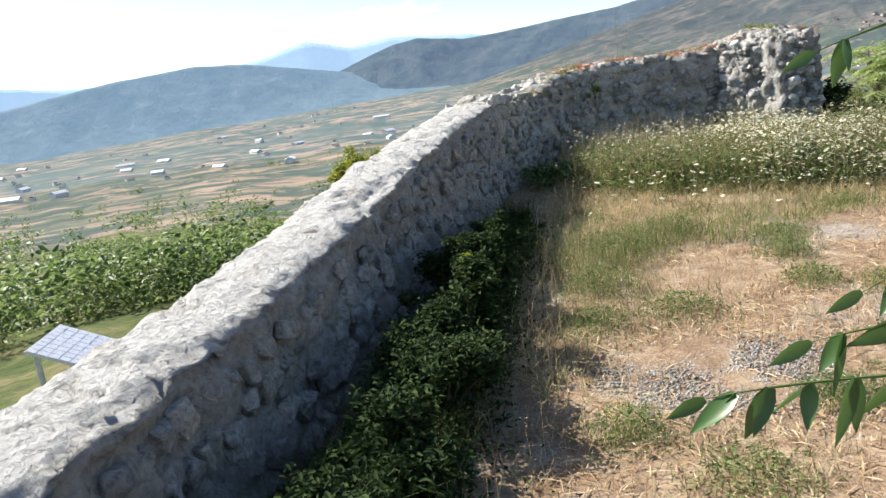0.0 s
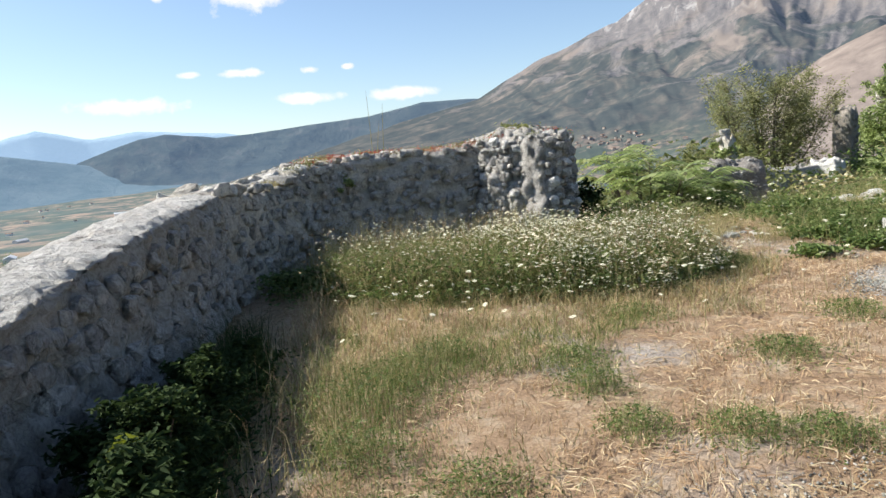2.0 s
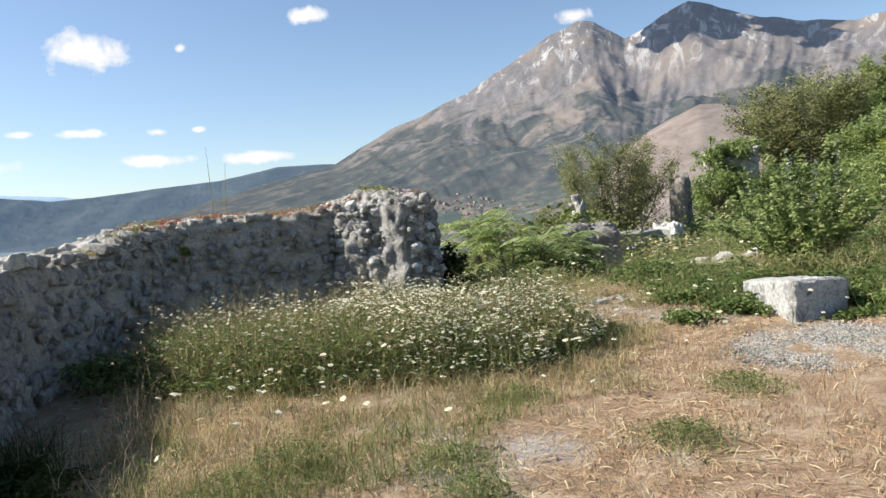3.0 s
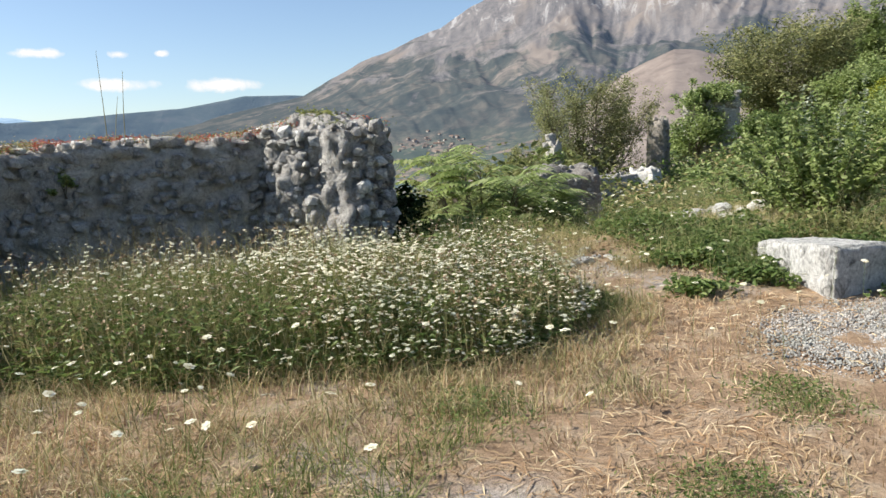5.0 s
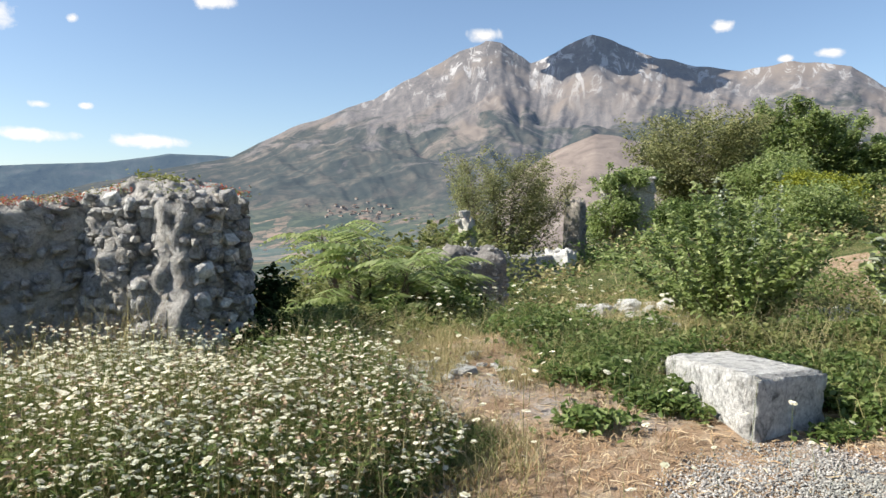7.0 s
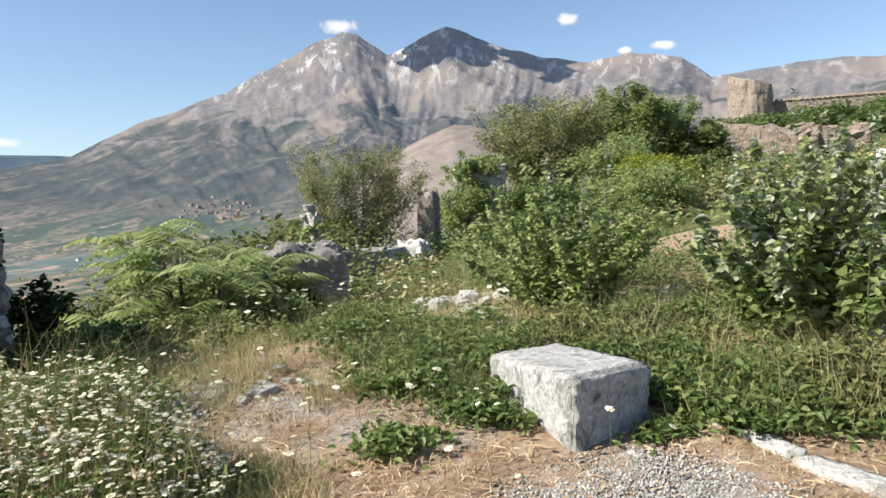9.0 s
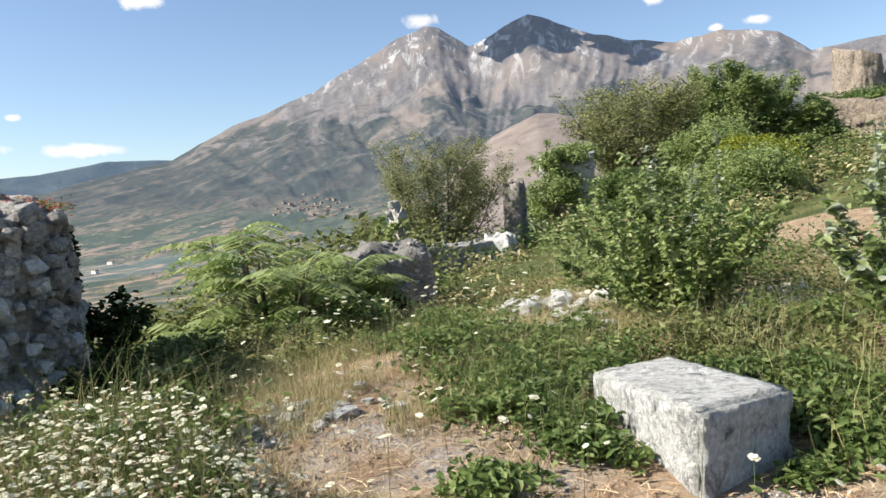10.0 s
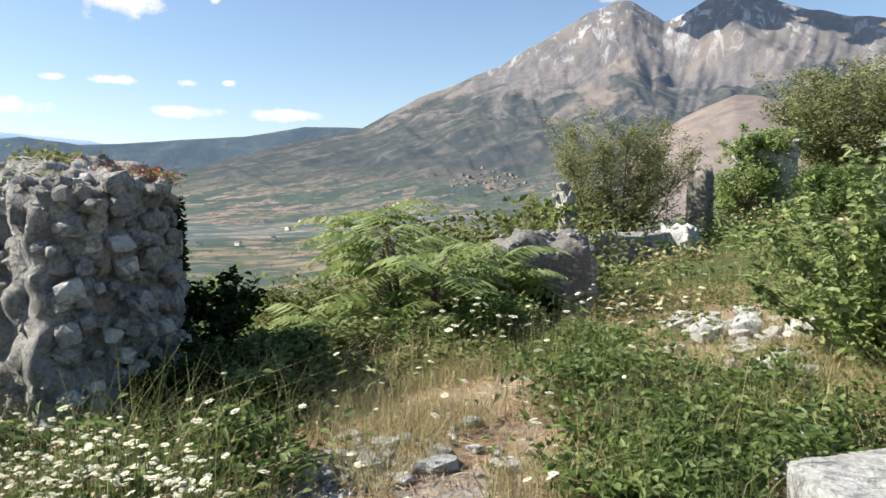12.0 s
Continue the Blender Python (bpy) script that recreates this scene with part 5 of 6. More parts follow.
# straw litter over the trodden ground
x, y = spread(48000, -0.6, 9.0, 0.8, 10.2)
ok = inside_wall(x, y, 0.35) & ~in_meadow(x, y) & off_block(x, y) & (patchy(x, y, 0.9, 2.0, -0.35)) & (~gravelly(x, y) | (rng.uniform(0, 1, len(x)) < 0.25))
v, i, s = litter_arrays(on_ground(x[ok], y[ok], 0.012), 0.1, 0.0026)
stuff("straw_litter", [(v, i, s, 0)], (M_STRAW,), "reddish dry straw lying on trodden earth", "straw")

# short dry grass
x, y = spread(52000, 0.0, 9.0, 0.8, 10.0)
ok = inside_wall(x, y, 0.9) & ~in_meadow(x, y) & off_block(x, y) & ~gravelly(x, y) & patchy(x, y, 1.3, 5.0, -0.08)
v, i, s = blade_arrays(on_ground(x[ok], y[ok]), 0.06, 0.0024, 0.9, 0.9)
stuff("dry_turf", [(v, i, s, 0)], (M_STRAW,), "short dry reddish turf")

# tan grass before the meadow and along the shade's edge
x, y = spread(60000, 0.2, 5.4, 3.4, 9.4)
edge = np.abs(x - (0.25 + 0.19 * (y - 3.6))) < 0.28
band = (y > 5.9 + 0.25 * np.sin(x * 2.3)) & (y < 8.2) & (x < 4.2) & (x > 0.1 + 0.19 * (y - 3.0))
ok = (edge & (rng.uniform(0, 1, len(x)) < 0.55) | band & (rng.uniform(0, 1, len(x)) < 0.75) | in_meadow(x, y, 0.35)) & inside_wall(x, y, 0.75)
ok &= patchy(x, y, 2.6, 7.0, -0.12) | (rng.uniform(0, 1, len(x)) < 0.3)
v, i, s = blade_arrays(on_ground(x[ok], y[ok]), 0.15, 0.0024, 1.3, 1.2)
kind = rng.choice([0, 0, 0, 1, 2, 2], ok.sum())
kind = np.where(patchy(x[ok], y[ok], 1.1, 12.0, 0.1), 1, kind)
tagged(cloth("tan_grass", v, i, s, (M_TAN, M_BLADE, M_STRAW), np.repeat(kind, 2)), "fine tan dry grass in front of the meadow", "grass", kind="stuff")

# green tufts on the bare ground
sets = []
for cx, cy, r, h in [(1.0, 5.6, 0.5, 0.3), (0.85, 5.0, 0.35, 0.22), (1.35, 5.95, 0.4, 0.22), (1.7, 6.2, 0.35, 0.2), (0.7, 4.4, 0.28, 0.12), (1.25, 4.5, 0.35, 0.1), (2.3, 5.3, 0.22, 0.16), (2.2, 4.7, 0.2, 0.14), (2.6, 4.4, 0.25, 0.14), (2.9, 4.2, 0.2, 0.13), (2.45, 5.75, 0.3, 0.1), (3.3, 6.4, 0.35, 0.12),
                     (0.6, 3.1, 0.25, 0.12), (1.6, 3.2, 0.2, 0.1), (0.95, 2.6, 0.3, 0.1), (3.6, 5.2, 0.3, 0.1), (4.6, 5.6, 0.3, 0.1), (5.1, 7.4, 0.25, 0.12), (2.0, 3.2, 0.3, 0.1), (3.2, 3.9, 0.3, 0.1)]:
    n = int(2600 * r)
    p = np.stack([rng.normal(cx, r * 0.5, n), rng.normal(cy, r * 0.5, n)], 1)
    b = on_ground(p[:, 0], p[:, 1])
    b[:, 2] += rng.uniform(0, h, n) * np.exp(-((p[:, 0] - cx) ** 2 + (p[:, 1] - cy) ** 2) / r ** 2 * 1.5)
    v, i, s = leaf_arrays(b, 0.028, 0.009)
    sets.append((v, i, s, 0))
    v, i, s = blade_arrays(on_ground(p[: n // 2, 0], p[: n // 2, 1]), h, 0.0014, 0.6, 0.5)
    sets.append((v, i, s, 1))
stuff("green_tufts", sets, (M_GREEN, M_BLADE), "small green weeds scattered over the dry ground", "weeds")

# the flower meadow
x, y = spread(80000, 0.6, 5.9, 6.6, 10.7)
ok = in_meadow(x, y) & inside_wall(x, y, 0.9)
mx, my = x[ok], y[ok]
rise = 0.4 + 0.6 * smooth(0.0, 0.55, meadow_depth(mx, my))
hh = (0.3 + 0.15 * smooth(7.0, 7.9, my)) * rise
v, i, s = blade_arrays(on_ground(mx, my), 1.0, 0.0026, 0.7, 0.7)
v = v.reshape(-1, 5, 3)
v[:, 2:, 2] = v[:, :1, 2] + (v[:, 2:, 2] - v[:, :1, 2]) * hh[:, None] * 1.05
v[:, 2:, :2] = v[:, :1, :2] + (v[:, 2:, :2] - v[:, :1, :2]) * hh[:, None, None]
green = np.array([noise.noise((a * 0.9, b * 0.9, 4.0)) for a, b in zip(mx, my)]) + 0.35 * (3.1 - mx) / 2 > rng.normal(0.0, 0.25, len(mx))
slot = np.repeat(np.where(green, 0, 1), 2)
tagged(cloth("meadow_grass", v.reshape(-1, 3), i, s, (M_BLADE, M_TAN), slot), "tall green and tan meadow grass full of wild flowers", "grass", kind="stuff")
pick = rng.choice(len(mx), min(26000, len(mx)), replace=False)
b = on_ground(mx[pick], my[pick])
b[:, 2] += rng.uniform(0.02, 0.36, len(pick)) * rise[pick]
v, i, s = ovate_arrays(b, 0.055, 0.02)
stuff("meadow_leaves", [(v, i, s, 0)], (M_GREEN,), "green leaves among the meadow grass", "leaves")


def umbels(px, py, heights, radius, name, label):
    """White wild-carrot heads: a stalk and a domed cluster of florets each."""
    sets = []
    n = len(px)
    base = on_ground(px, py)
    lean = rng.normal(0, 0.12, (n, 2))
    top = base + np.concatenate([lean * heights[:, None], heights[:, None]], 1)
    a = rng.uniform(0, 2 * np.pi, n)
    sd = np.stack([np.cos(a), np.sin(a), 0 * a], 1) * 0.0016
    v = np.stack([base - sd, base + sd, top + sd * 0.6, top - sd * 0.6], 1).reshape(-1, 3)
    o = np.arange(n)[:, None] * 4
    sets.append((v, (o + [0, 1, 2, 3]).ravel(), np.full(n, 4), 0))
    tilt = unit(np.stack([rng.normal(0, 0.25, n), rng.normal(0, 0.25, n), np.ones(n)], 1))
    ex = unit(np.cross(tilt, [0.0, 1.0, 0.2]))
    ey = np.cross(tilt, ex)
    rad = radius * rng.uniform(0.55, 1.35, n)
    for k in range(7):
        ang, rr = (0.0, 0.0) if k == 0 else (k * 1.047, 0.62)
        c = top + (ex * math.cos(ang) + ey * math.sin(ang)) * (rad * rr)[:, None] + tilt * (rad * (0.25 if k == 0 else 0.08))[:, None]
        q = (rad * (0.5 if k == 0 else 0.4))[:, None]
        ring = [c + (ex * math.cos(t) + ey * math.sin(t)) * q * rng.uniform(0.8, 1.15, (n, 1)) - tilt * q * 0.15 for t in (0.3, 1.55, 2.8, 4.1, 5.3)]
        v = np.stack(ring, 1).reshape(-1, 3)
        o = np.arange(n)[:, None] * 5
        sets.append((v, (o + [0, 1, 2, 3, 4]).ravel(), np.full(n, 5), 1))
    return stuff(name, sets, (M_BLADE, M_FLOWER), label, "flowers")


pick = rng.choice(len(mx), 11000, replace=False)
dens = 0.22 + 0.78 * smooth(1.8, 3.6, mx[pick] + 0.3 * (my[pick] - 8.4))
pick = pick[(rng.uniform(0, 1, len(pick)) < dens) & (np.array([noise.noise((mx[k] * 1.5, my[k] * 1.5, 6.0)) for k in pick]) > rng.normal(-0.02, 0.22, len(pick)))]
umbels(mx[pick], my[pick], (0.3 + 0.2 * smooth(7.0, 8.0, my[pick])) * rise[pick] * rng.uniform(0.65, 1.25, len(pick)), 0.0135, "white_flowers", "small white flowers crowding over the meadow")
pick = rng.choice(np.nonzero((mx > 3.0) & (my < 9.6))[0], 4200, replace=False)
pick = pick[np.array([noise.noise((mx[k] * 2.0, my[k] * 2.0, 16.0)) for k in pick]) > -0.1]
umbels(mx[pick], my[pick], rise[pick] * rng.uniform(0.3, 0.52, len(pick)), 0.0145, "white_flowers", "cream white flower heads crowding the meadow's edge")
x, y = spread(300, 0.5, 6.4, 5.9, 9.6)
ok = inside_wall(x, y, 1.1)
umbels(x[ok], y[ok], rng.uniform(0.18, 0.42, ok.sum()), 0.021, "wild_carrot", "flat white wild carrot heads on thin stalks")
x, y = spread(90, 6.4, 9.5, 8.0, 11.0)
umbels(x, y, rng.uniform(0.35, 0.6, 90), 0.024, "wild_carrot", "flat white wild carrot heads among green weeds")

# low green weeds round the block and up the slope
sets = []
# slot 1, before the stump, is the leaf colour darkened for shade
for cx, cy, rx, ry, h, n, k in [(6.8, 7.95, 0.4, 0.4, 0.26, 2200, 0), (7.2, 8.15, 0.6, 0.5, 0.28, 2400, 0), (7.9, 8.4, 0.8, 0.7, 0.32, 2700, 0), (8.1, 10.1, 0.7, 0.6, 0.35, 1800, 0), (7.6, 7.2, 0.5, 0.7, 0.3, 3000, 0),
                               (7.6, 6.1, 0.35, 0.45, 0.2, 1500, 0), (8.5, 7.2, 0.8, 0.7, 0.4, 3200, 2), (4.7, 8.35, 0.32, 0.6, 0.55, 3200, 0), (5.15, 8.9, 0.35, 0.35, 0.4, 1600, 0), (1.2, 9.2, 0.4, 0.6, 0.35, 2000, 0), (2.6, 10.25, 0.8, 0.35, 0.32, 2000, 0), (3.6, 9.95, 0.9, 0.4, 0.3, 2200, 0), (4.7, 9.5, 0.7, 0.45, 0.28, 2200, 1), (4.9, 9.0, 0.4, 0.3, 0.25, 900, 0), (8.2, 11.2, 1.0, 0.6, 0.4, 2400, 2), (6.6, 10.6, 0.8, 0.5, 0.4, 3000, 2), (5.6, 10.1, 0.5, 0.4, 0.4, 2200, 2),
                               (11.4, 10.0, 0.9, 0.9, 0.5, 3600, 0), (13, 13.5, 2.0, 1.6, 0.5, 5000, 2), (12, 9.0, 1.5, 1.2, 0.5, 4200, 0), (10.8, 7.2, 1.0, 1.0, 0.4, 3000, 2), (8.2, 6.0, 0.7, 0.5, 0.3, 2600, 0), (8.6, 5.2, 0.8, 0.6, 0.3, 2200, 2), (7.9, 5.4, 0.5, 0.4, 0.2, 1200, 0), (5.9, 7.2, 0.25, 0.2, 0.14, 500, 0), (6.5, 7.1, 0.16, 0.3, 0.2, 700, 0), (6.72, 7.45, 0.25, 0.3, 0.26, 1300, 0), (7.45, 5.95, 0.35, 0.35, 0.3, 1800, 0), (7.75, 6.45, 0.4, 0.5, 0.4, 2200, 0), (8.1, 5.6, 0.5, 0.4, 0.4, 1800, 2), (6.95, 6.22, 0.3, 0.12, 0.1, 350, 0), (9.3, 7.3, 0.7, 0.5, 0.45, 2400, 0), (7.4, 9.0, 0.5, 0.4, 0.35, 1500, 0)]:
    n = int(n * 0.75)
    p = np.stack([rng.normal(cx, rx * 0.5, n), rng.normal(cy, ry * 0.5, n)], 1)
    p = p[off_block(p[:, 0], p[:, 1])]
    b = on_ground(p[:, 0], p[:, 1])
    lump = np.array([0.6 + 0.5 * noise.noise((q[0] * 2.5, q[1] * 2.5, 8)) for q in p])
    b[:, 2] += rng.uniform(0.1, 1, len(p)) ** 0.7 * h * lump
    v, i, s = (ovate_arrays if cx < 10 else leaf_arrays)(b, 0.062, 0.034)
    sets.append((v, i, s, k))
    half = on_ground(p[::6, 0], p[::6, 1])
    v, i, s = blade_arrays(half, h * 1.25, 0.002, 0.6, 0.7)
    sets.append((v, i, s, 4 if k == 2 else 3))
stuff("low_weeds", sets, (M_GREEN, M_DARK_SHADED, M_OLIVE, M_BLADE, M_TAN), "low leafy green weeds round the fallen block", "weeds")

# dry grass and straw between the weeds
x, y = spread(26000, 5.6, 10.2, 8.0, 11.2)
ok = off_block(x, y) & patchy(x, y, 1.1, 21.0, -0.12)
v, i, s = blade_arrays(on_ground(x[ok], y[ok]), 0.22, 0.0017, 0.9, 0.9)
v2, i2, s2 = litter_arrays(on_ground(x[ok][::2], y[ok][::2], 0.015), 0.1, 0.0018)
stuff("dry_grass", [(v, i, s, 0), (v2, i2, s2, 1)], (M_TAN, M_STRAW), "dry tan grass and straw between the weeds")

# long grass on the slope behind
x, y = spread(60000, 5.5, 30.0, 4.0, 26.0)
d = np.hypot(x - 4, y - 5)
ok = (d > 4.2) & off_block(x, y) & (rng.uniform(0, 1, len(x)) < np.clip(9 / d, 0.2, 1) * np.where(d < 9, 0.4, 1.0)) & ~((y < 7.0) & (x < 7.6)) & ~((np.abs(y - 10.4 - 0.1 * (x - 15)) < 0.8) & (x > 13) & (x < 21)) & ~((np.abs((x - 8.3) * 0.72 - (y - 8.6) * 0.69) < 0.55) & (x > 7.8) & (x < 11.3))
far = np.clip(d[ok] / 8, 1, 3)
v, i, s = blade_arrays(on_ground(x[ok], y[ok]), 1.0, 0.002, 0.4, 0.5)
v = v.reshape(-1, 5, 3)
v = v[:, :1] + (v - v[:, :1]) * (0.24 * np.sqrt(far))[:, None, None] * np.array([1, 1, 1.0])
tan = patchy(x[ok], y[ok], 0.35, 9.0, 0.0) | (rng.uniform(0, 1, ok.sum()) < 0.3)
tagged(cloth("slope_grass", v.reshape(-1, 3), i, s, (M_BLADE, M_TAN), np.repeat(tan.astype(int), 2)), "long green and tan grass over the ruins' slope", "grass", kind="stuff")

# dry stalks at the edge of the shade
n = 420
y = rng.uniform(2.4, 8.6, n)
x = 0.15 + 0.19 * (y - 3.4) + rng.normal(0, 0.16, n)
v, i, s = blade_arrays(on_ground(x, y), 0.36, 0.0016, 0.5, 0.5)
stuff("dry_stalks", [(v, i, s, 0)], (M_STRAW,), "thin dry stalks standing along the shade's edge")


# gravel: loose grey chips
def chips(name, cx, cy, rx, ry, n, size, label):
    a, r = rng.uniform(0, 2 * np.pi, n), np.sqrt(rng.uniform(0, 1, n)) * rng.uniform(0.7, 1.15, n)
    c = on_ground(cx + rx * r * np.cos(a), cy + ry * r * np.sin(a), 0.004)
    oct6 = np.array([[1, 0, 0], [0, 1, 0], [-1, 0, 0], [0, -1, 0], [0, 0, 0.8], [0, 0, -0.8]], float)
    tri = np.array([[0, 1, 4], [1, 2, 4], [2, 3, 4], [3, 0, 4], [1, 0, 5], [2, 1, 5], [3, 2, 5], [0, 3, 5]])
    sz = size * rng.uniform(0.5, 1.6, (n, 1, 1))
    v = c[:, None] + oct6[None] * sz * rng.uniform(0.55, 1.2, (n, 6, 1))
    idx = (np.arange(n)[:, None, None] * 6 + tri[None]).ravel()
    return tagged(cloth(name, v.reshape(-1, 3), idx, np.full(8 * n, 3), (M_CHIP,)), label, "gravel", kind="stuff")


M_SEED = leafy("seed_head", [(0, (0.2, 0.13, 0.08)), (1, (0.45, 0.36, 0.26))], 0.9, 0.1, 0.1)
M_CHIP = leafy("gravel_chip", [(0, (0.17, 0.165, 0.16)), (0.5, (0.29, 0.28, 0.27)), (1, (0.48, 0.46, 0.44))], 0.9, 0.0, 0.15)
chips("gravel", 1.15, 3.55, 0.75, 0.45, 4200, 0.007, "loose pale gravel on the path")
chips("gravel", 5.95, 5.85, 0.9, 0.66, 9000, 0.0085, "loose grey gravel beside the block")
chips("gravel", 4.3, 7.1, 0.5, 0.3, 900, 0.01, "loose pale gravel at the meadow's edge")
chips("gravel", 5.6, 8.75, 0.4, 0.3, 1200, 0.012, "broken pale stone chips in the grass")
chips("gravel", 2.6, 3.4, 1.6, 0.8, 2600, 0.008, "scattered pale gravel on trodden earth")
chips("gravel", 8.2, 8.0, 0.6, 0.4, 900, 0.012, "broken pale stone chips by the weeds")
wall_top_plants()
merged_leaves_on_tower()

# tall dry stalks and weeds at the foot of the north wall
x, y = spread(1500, 1.4, 4.2, 9.7, 10.6)
ok = patchy(x, y, 1.6, 3.0, 0.0)
v, i, s = blade_arrays(on_ground(x[ok], y[ok]), 0.75, 0.003, 0.3, 0.4)
stuff("dry_stalks", [(v, i, s, 0)], (M_TAN,), "tall dry stalks at the foot of the rubble wall")


# brown seed heads and dry stems mixed into the meadow
pick = rng.choice(len(mx), 2600, replace=False)
b = on_ground(mx[pick], my[pick])
v, i, s = blade_arrays(b, 0.5, 0.0018, 0.5, 0.6)
tips = v.reshape(-1, 5, 3)[:, 4]
hv, hi, hs = leaf_arrays(np.repeat(tips, 3, 0) + rng.normal(0, 0.006, (3 * len(tips), 3)), 0.022, 0.014)
stuff("dry_seed_heads", [(v, i, s, 0), (hv, hi, hs, 1)], (M_TAN, M_SEED), "dry brown stems with seed heads in the meadow")

# rough brush over the slope between the ruins
sets = []
n = 420
x, y = spread(n, 9.5, 48.0, 5.0, 30.0)
d = np.hypot(x - 3, y - 5)
keep = (np.degrees(np.arctan2(x - 3, y - 5)) > 34) & (d > 8) & ~((np.abs(y - 10.4 - 0.1 * (x - 15)) < 1.2) & (x > 11) & (x < 24))
for px, py, pd in zip(x[keep], y[keep], d[keep]):
    r = rng.uniform(0.35, 0.8) * min(2.2, 0.6 + pd / 22)
    m = 110
    q = unit(rng.normal(0, 1, (m, 3))) * rng.uniform(0.3, 1, (m, 1)) * [r, r, r * 0.65]
    q += (px, py, gz(px, py) + r * 0.25)
    v, i, s = leaf_arrays(q, 0.09 * min(2.4, pd / 9), 0.042 * min(2.4, pd / 9))
    sets.append((v, i, s, int(rng.integers(0, 4))))
stuff("slope_brush", sets, (M_GREEN, M_OLIVE, M_BRIGHT, M_TAN), "rough green and tan brush between the ruins", "brush")


# dense weeds filling the strip of shade under the parapet, their near-black colour deepening it
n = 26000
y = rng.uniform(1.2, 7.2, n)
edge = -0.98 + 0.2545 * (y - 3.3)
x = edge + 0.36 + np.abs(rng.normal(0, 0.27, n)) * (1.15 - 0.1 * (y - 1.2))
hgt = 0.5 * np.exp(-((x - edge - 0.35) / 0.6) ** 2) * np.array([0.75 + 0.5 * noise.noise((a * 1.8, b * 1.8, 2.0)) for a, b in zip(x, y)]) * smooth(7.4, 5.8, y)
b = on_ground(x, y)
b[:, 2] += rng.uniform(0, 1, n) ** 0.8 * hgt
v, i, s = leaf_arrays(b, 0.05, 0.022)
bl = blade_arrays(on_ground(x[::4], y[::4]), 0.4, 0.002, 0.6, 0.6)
stuff("shade_weeds", [(v, i, s, 0), (*bl, 0)], (M_DARK_SHADED,), "weeds under the parapet, its shade put into their dark leaves", "weeds")


# ---- the land below the wall ----
def far_trees(name, n, rad, az, size, mat, label, leaf, m=170, cut=-0.35):
    """Tree crowns on the hillside, each a clump of leaf tufts."""
    sets = []
    r = np.exp(rng.uniform(math.log(rad[0]), math.log(rad[1]), n))
    a = np.radians(rng.uniform(az[0], az[1], n))
    x, y = CENTRE[0] + r * np.sin(a), CENTRE[1] + r * np.cos(a)
    ok = np.array([noise.noise((p * 0.02, q * 0.02, 3.0)) > cut for p, q in zip(x, y)])
    x, y, r = x[ok], y[ok], r[ok]
    z = ground_z(x, y)
    for px, py, pz in zip(x, y, z):
        k = size * rng.uniform(0.6, 1.35)
        p = unit(rng.normal(0, 1, (m, 3))) * rng.uniform(0.55, 1.0, (m, 1)) * k * np.array([1, 1, 0.85])
        p += unit(rng.normal(0, 1, (m, 3))) * 0.18 * k
        v, i, s = leaf_arrays(p + (px, py, pz + k * 0.75), leaf * k, leaf * k * 0.6)
        sets.append((v, i, s, 0))
    return stuff(name, sets, (mat,), label, "trees")


far_trees("hillside_trees", 34, (20, 45), (-75, 12), 1.7, M_GREEN, "green bushes on the hillside just below the wall", 0.046, 900)
far_trees("hillside_trees", 110, (42, 170), (-75, 12), 3.0, M_GREEN, "green trees crowding the hillside below the wall", 0.1, 330)
far_trees("hillside_trees", 110, (42, 170), (-75, 12), 2.8, M_OLIVE, "olive green trees crowding the hillside below the wall", 0.1, 330)
far_trees("hillside_trees", 460, (80, 420), (-75, 14), 4.8, M_GREEN, "green woods on the lower hillside", 0.19, 220)
far_trees("hillside_scrub", 120, (60, 420), (2, 36), 3.0, M_OLIVE, "dark scrub on the hillside beyond the tower", 0.11, 300)
far_trees("valley_trees", 900, (400, 1700), (-75, 42), 6, M_GREEN, "green trees and hedges between the valley fields", 0.4, 40, 0.0)
far_trees("hillside_scrub", 200, (13, 60), (14, 44), 1.0, M_OLIVE, "low green scrub on the hillside beyond the bushes", 0.14)


def solar_roof():
    root = tagged(new("solar_roof"), "shed roof covered with solar panels, their sheen put into a pale colour", "roof")
    a, b, c = Vector((-19.0, 28.3, -7.3)), Vector((-19.05, 31.3, -7.15)), Vector((-16.8, 29.0, -8.6))
    ex, ey = c - a, b - a
    nrm = ex.cross(ey).normalized()
    root.matrix_world = Matrix.Translation(a)
    bm = bmesh.new()
    vs = [bm.verts.new(p + nrm * h) for h in (-0.12, 0.0) for p in (Vector(), ex, ex + ey, ey)]
    bmesh.ops.convex_hull(bm, input=vs)
    part("slab", bm, M_FRAME, root)
    bm = bmesh.new()
    for x in (0.1, 0.9):
        for y in (0.1, 0.9):
            p = ex * x + ey * y
            tube(bm, [p + Vector((0, 0, -4)), p], [0.12, 0.12], 6)
    part("post", bm, M_METAL, root)
    for i in range(6):
        for j in range(8):
            bm = bmesh.new()
            o = ex * ((i + 0.06) / 6) + ey * ((j + 0.05) / 8)
            u, w = ex * 0.88 / 6, ey * 0.9 / 8
            vs = [bm.verts.new(o + p + nrm * h) for h in (0.004, 0.04) for p in (Vector(), u, u + w, w)]
            bmesh.ops.convex_hull(bm, input=vs)
            part("panel", bm, M_PANEL, root)
    return root


solar_roof()


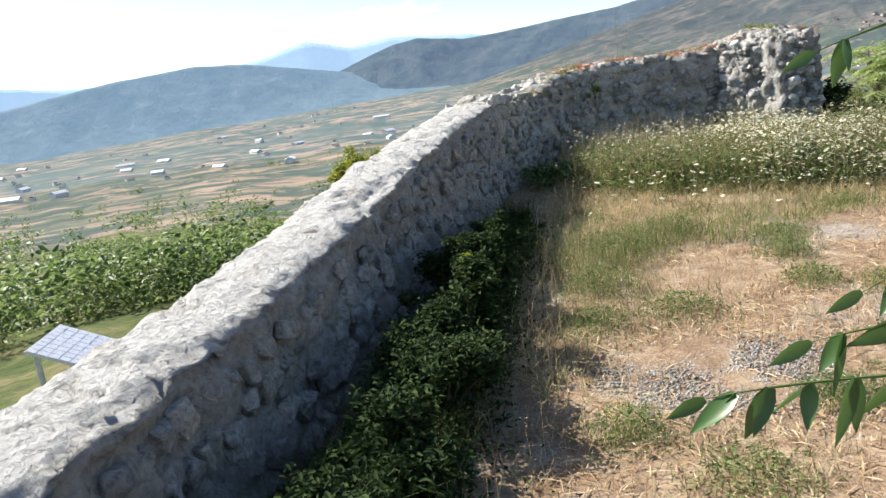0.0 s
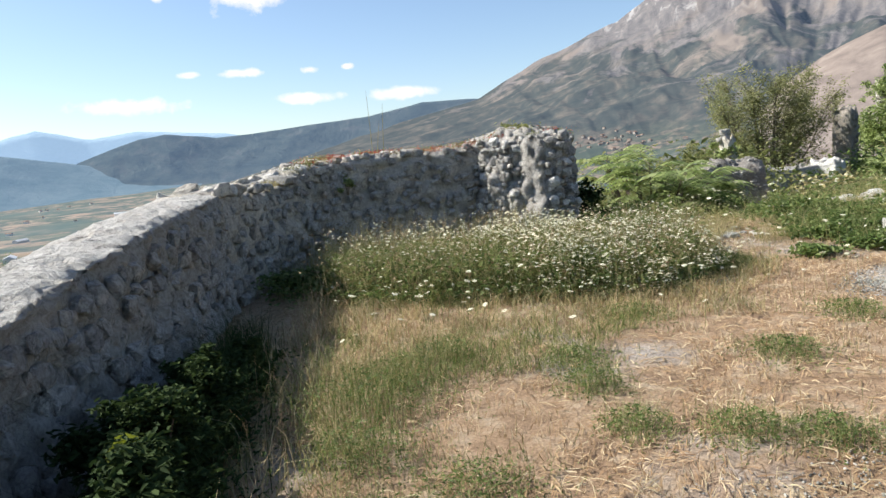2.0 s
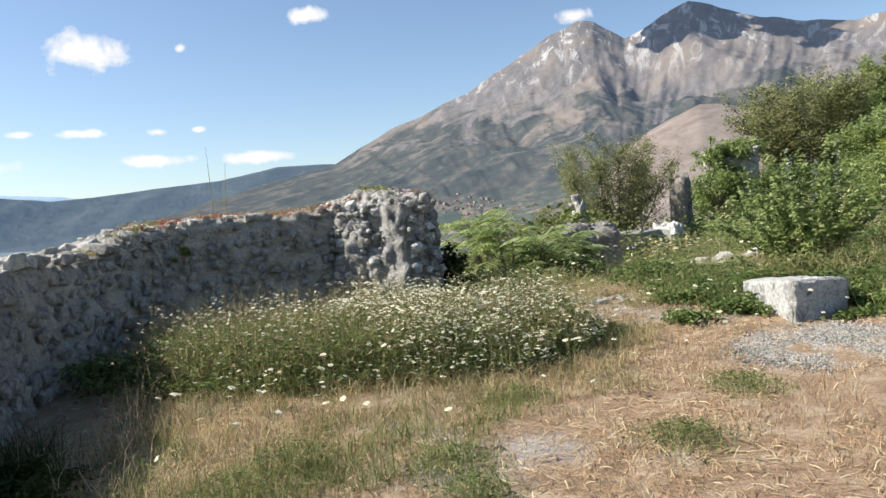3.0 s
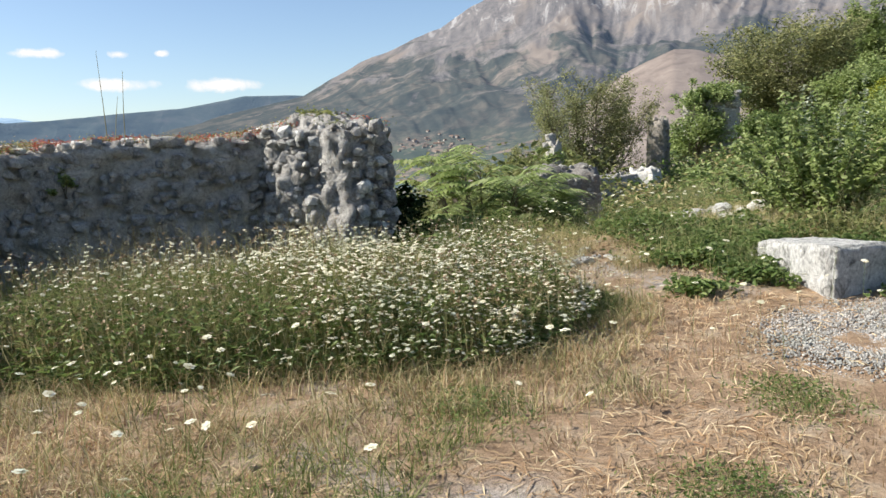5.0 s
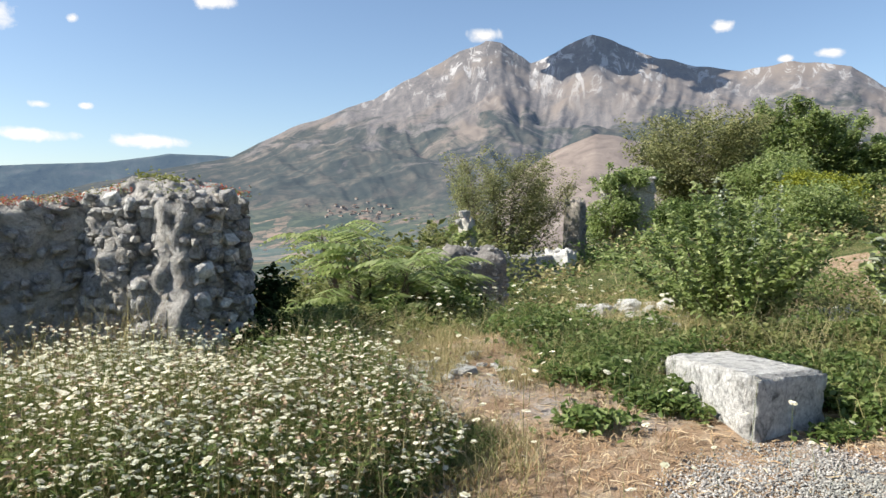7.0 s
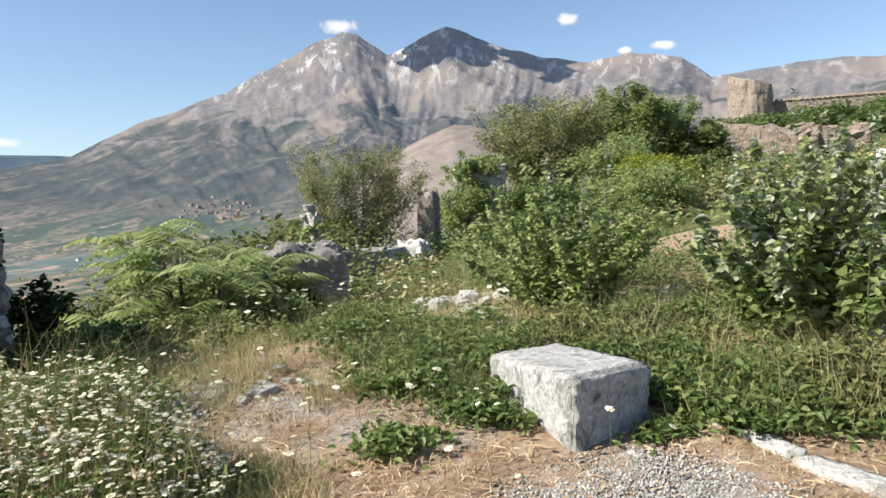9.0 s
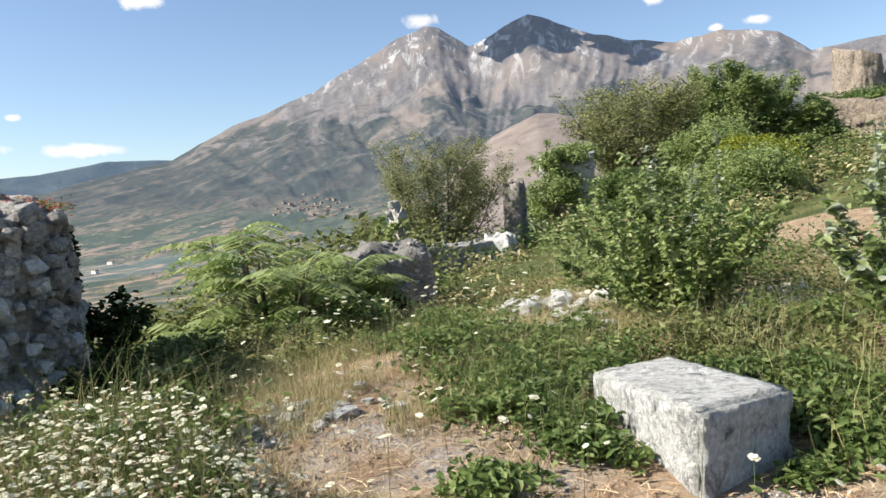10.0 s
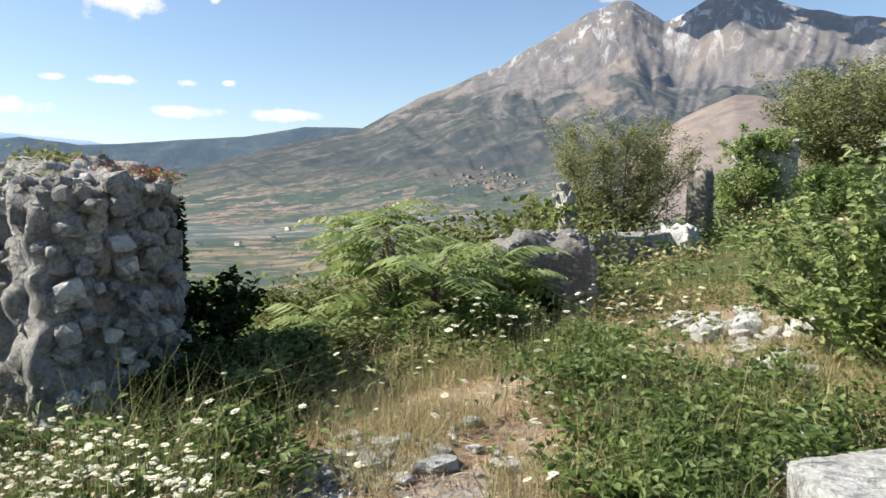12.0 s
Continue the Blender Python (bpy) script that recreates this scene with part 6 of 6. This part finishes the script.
def house(x, y, w, d, h, turn, wall, roof):
    root = tagged(new("house"), "small farmhouse with a tiled roof in the valley" if roof is not M_METAL else "long pale shed with a metal roof in the valley", "house", "valley houses")
    root.matrix_world = Matrix.Translation((x, y, gz(x, y) - 1.0)) @ Matrix.Rotation(turn, 4, "Z")
    bm = bmesh.new()
    bmesh.ops.create_cube(bm, size=1, matrix=Matrix.Translation((0, 0, h / 2)) @ Matrix.Diagonal((w, d, h, 1)))
    part("wall", bm, wall, root)
    bm = bmesh.new()
    k = 0.28 * d
    vs = [bm.verts.new(p) for p in ((-w * 0.53, -d * 0.56, h), (w * 0.53, -d * 0.56, h), (w * 0.53, d * 0.56, h), (-w * 0.53, d * 0.56, h), (-w * 0.53, 0, h + k), (w * 0.53, 0, h + k))]
    for f in ((0, 1, 5, 4), (2, 3, 4, 5), (1, 2, 5), (3, 0, 4), (3, 2, 1, 0)):
        bm.faces.new([vs[j] for j in f])
    part("roof", bm, roof, root)
    return root


hr = random.Random(5)
for k in range(170):
    if k < 84:
        a, r = radians(hr.uniform(-38, 4)), math.exp(hr.uniform(math.log(1500), math.log(3600)))
    elif k < 150:
        continue
    else:
        a, r = radians(hr.uniform(5, 30)), hr.uniform(1500, 2600)
    big = hr.random() < 0.3 and k < 84
    house(CENTRE[0] + r * math.sin(a), CENTRE[1] + r * math.cos(a), hr.uniform(25, 60) if big else hr.uniform(10, 18), hr.uniform(14, 20) if big else hr.uniform(8, 11), hr.uniform(5, 8), hr.uniform(0, 3.1), M_WALLWHITE, M_METAL if big else M_FARROOF)


# the village at the mountain's foot
v_az, v_us, v_verts = RANGES["backdrop_mountain"]
for k in range(46):
    a, e = hr.gauss(31.6, 1.9), hr.gauss(0.3, 0.4)
    i = int((a - v_az[0]) / (v_az[1] - v_az[0]))
    row = v_verts[i * len(v_us):(i + 1) * len(v_us)]
    x, y, z = min(row[:70], key=lambda p: abs(math.degrees(math.atan2(p[2] - 1.4, math.hypot(p[0] - CENTRE[0], p[1] - CENTRE[1]))) - e))
    ob = house(x + hr.uniform(-8, 8), y + hr.uniform(-8, 8), hr.uniform(9, 16), hr.uniform(8, 11), hr.uniform(5, 8), hr.uniform(0, 3.1), M_FARWALL, M_FARROOF)
    ob.location.z = z - 2.0


# ---- clouds: azimuth, elevation, half width, half height (degrees) ----
def cloud_material():
    m = bpy.data.materials.new("cloud")
    m.use_nodes = True
    t = m.node_tree
    t.nodes.remove(t.nodes["Principled BSDF"])
    c = t.nodes.new("ShaderNodeTexCoord")
    mp = t.nodes.new("ShaderNodeMapping")
    mp.inputs["Location"].default_value, mp.inputs["Scale"].default_value = (-1, -1, 0), (2, 2, 1)
    t.links.new(c.outputs["UV"], mp.inputs["Vector"])
    ln = t.nodes.new("ShaderNodeVectorMath")
    ln.operation = "LENGTH"
    t.links.new(mp.outputs[0], ln.inputs[0])
    n = noise_tex(t, 0.006, 8, 0.62, "World", 0.3)
    a = t.nodes.new("ShaderNodeMath")
    a.operation = "MULTIPLY_ADD"
    a.inputs[1].default_value = 1.9
    t.links.new(n, a.inputs[0])
    s = t.nodes.new("ShaderNodeMath")
    s.operation = "MULTIPLY"
    s.inputs[1].default_value = -1.15
    t.links.new(ln.outputs["Value"], s.inputs[0])
    t.links.new(s.outputs[0], a.inputs[2])
    alpha = ramp(t, a.outputs[0], [(0.12, (0, 0, 0)), (0.62, (0.95, 0.95, 0.95))])
    tr, em, mx = t.nodes.new("ShaderNodeBsdfTransparent"), t.nodes.new("ShaderNodeEmission"), t.nodes.new("ShaderNodeMixShader")
    # emission stands in for sunlight on the flat cloud cards
    em.inputs[0].default_value, em.inputs[1].default_value = (1.0, 0.98, 0.96, 1), 0.6
    t.links.new(alpha, mx.inputs[0])
    t.links.new(tr.outputs[0], mx.inputs[1])
    t.links.new(em.outputs[0], mx.inputs[2])
    t.links.new(mx.outputs[0], t.nodes["Material Output"].inputs[0])
    return m


M_CLOUD = cloud_material()
for az, el, hw, hh in [(4.6, 12.9, 4.2, 1.9), (-4.5, 14.3, 1.0, 0.6), (-1.5, 13.0, 0.7, 0.6), (0, 7.5, 1.3, 0.4), (3.8, 7.5, 2.6, 0.5), (8.9, 7.5, 1.4, 0.45), (11.7, 7.6, 0.7, 0.35), (-4.6, 5.4, 6.0, 0.9), (8.3, 5.4, 4.2, 0.7), (16.3, 5.3, 4.4, 0.7),
                       (20.2, 15.6, 2.2, 0.9), (41.3, 13.9, 2.1, 0.8), (58.8, 13.7, 1.4, 0.7), (65.8, 11.4, 1.2, 0.5), (63.0, 11.2, 0.8, 0.4), (11.0, 13.4, 0.6, 0.5)]:
    vs, R = [], 4750.0
    for u, w in ((-1, -1), (1, -1), (1, 1), (-1, 1)):
        a, e = radians(az + hw * u), radians(el + hh * w)
        vs.append((R * math.sin(a) * math.cos(e), R * math.cos(a) * math.cos(e), 1.4 + R * math.sin(e)))
    ob = link_mesh("cloud", vs, [(0, 1, 2, 3)], (M_CLOUD,), smooth=False)
    uv = ob.data.uv_layers.new(name="span")
    for k, c in enumerate(((0, 0), (1, 0), (1, 1), (0, 1))):
        uv.data[k].uv = c
    ob.visible_shadow = False
    tagged(ob, "small white fair-weather cloud over the mountains", "cloud", "clouds", "structure")


# heavier cloud out of view above the mountain, whose shadow lies on the second summit
def shadow_cloud(target, size, along_sun):
    bm = bmesh.new()
    c = Vector(target) + sun_dir * along_sun
    for k in range(9):
        m = Matrix.Translation(c + Vector((rng.normal(0, 0.4) * size[0], rng.normal(0, 0.4) * size[1], rng.normal(0, 30)))) @ Matrix.Diagonal((size[0] * 0.45, size[1] * 0.45, 60, 1))
        bmesh.ops.create_icosphere(bm, subdivisions=3, radius=1, matrix=m)
    for v in bm.verts:
        v.co += Vector((fractal(v.co * 0.012), fractal(v.co * 0.012 + Vector((9, 0, 0))), 0)) * 80
    me = bpy.data.meshes.new("cloud")
    bm.to_mesh(me)
    bm.free()
    me.materials.append(M_VAPOUR)
    return tagged(new("cloud", me), "thick white cloud over the mountain summit", "cloud", "clouds", "structure")


M_VAPOUR = plain("cloud_vapour", (0.9, 0.9, 0.9), 1.0, 0.0, 0.02, 0.01)
shadow_cloud((3370, 2920, 950), (330, 290), 1000)
shadow_cloud((3900, 2450, 850), (430, 110), 1100)
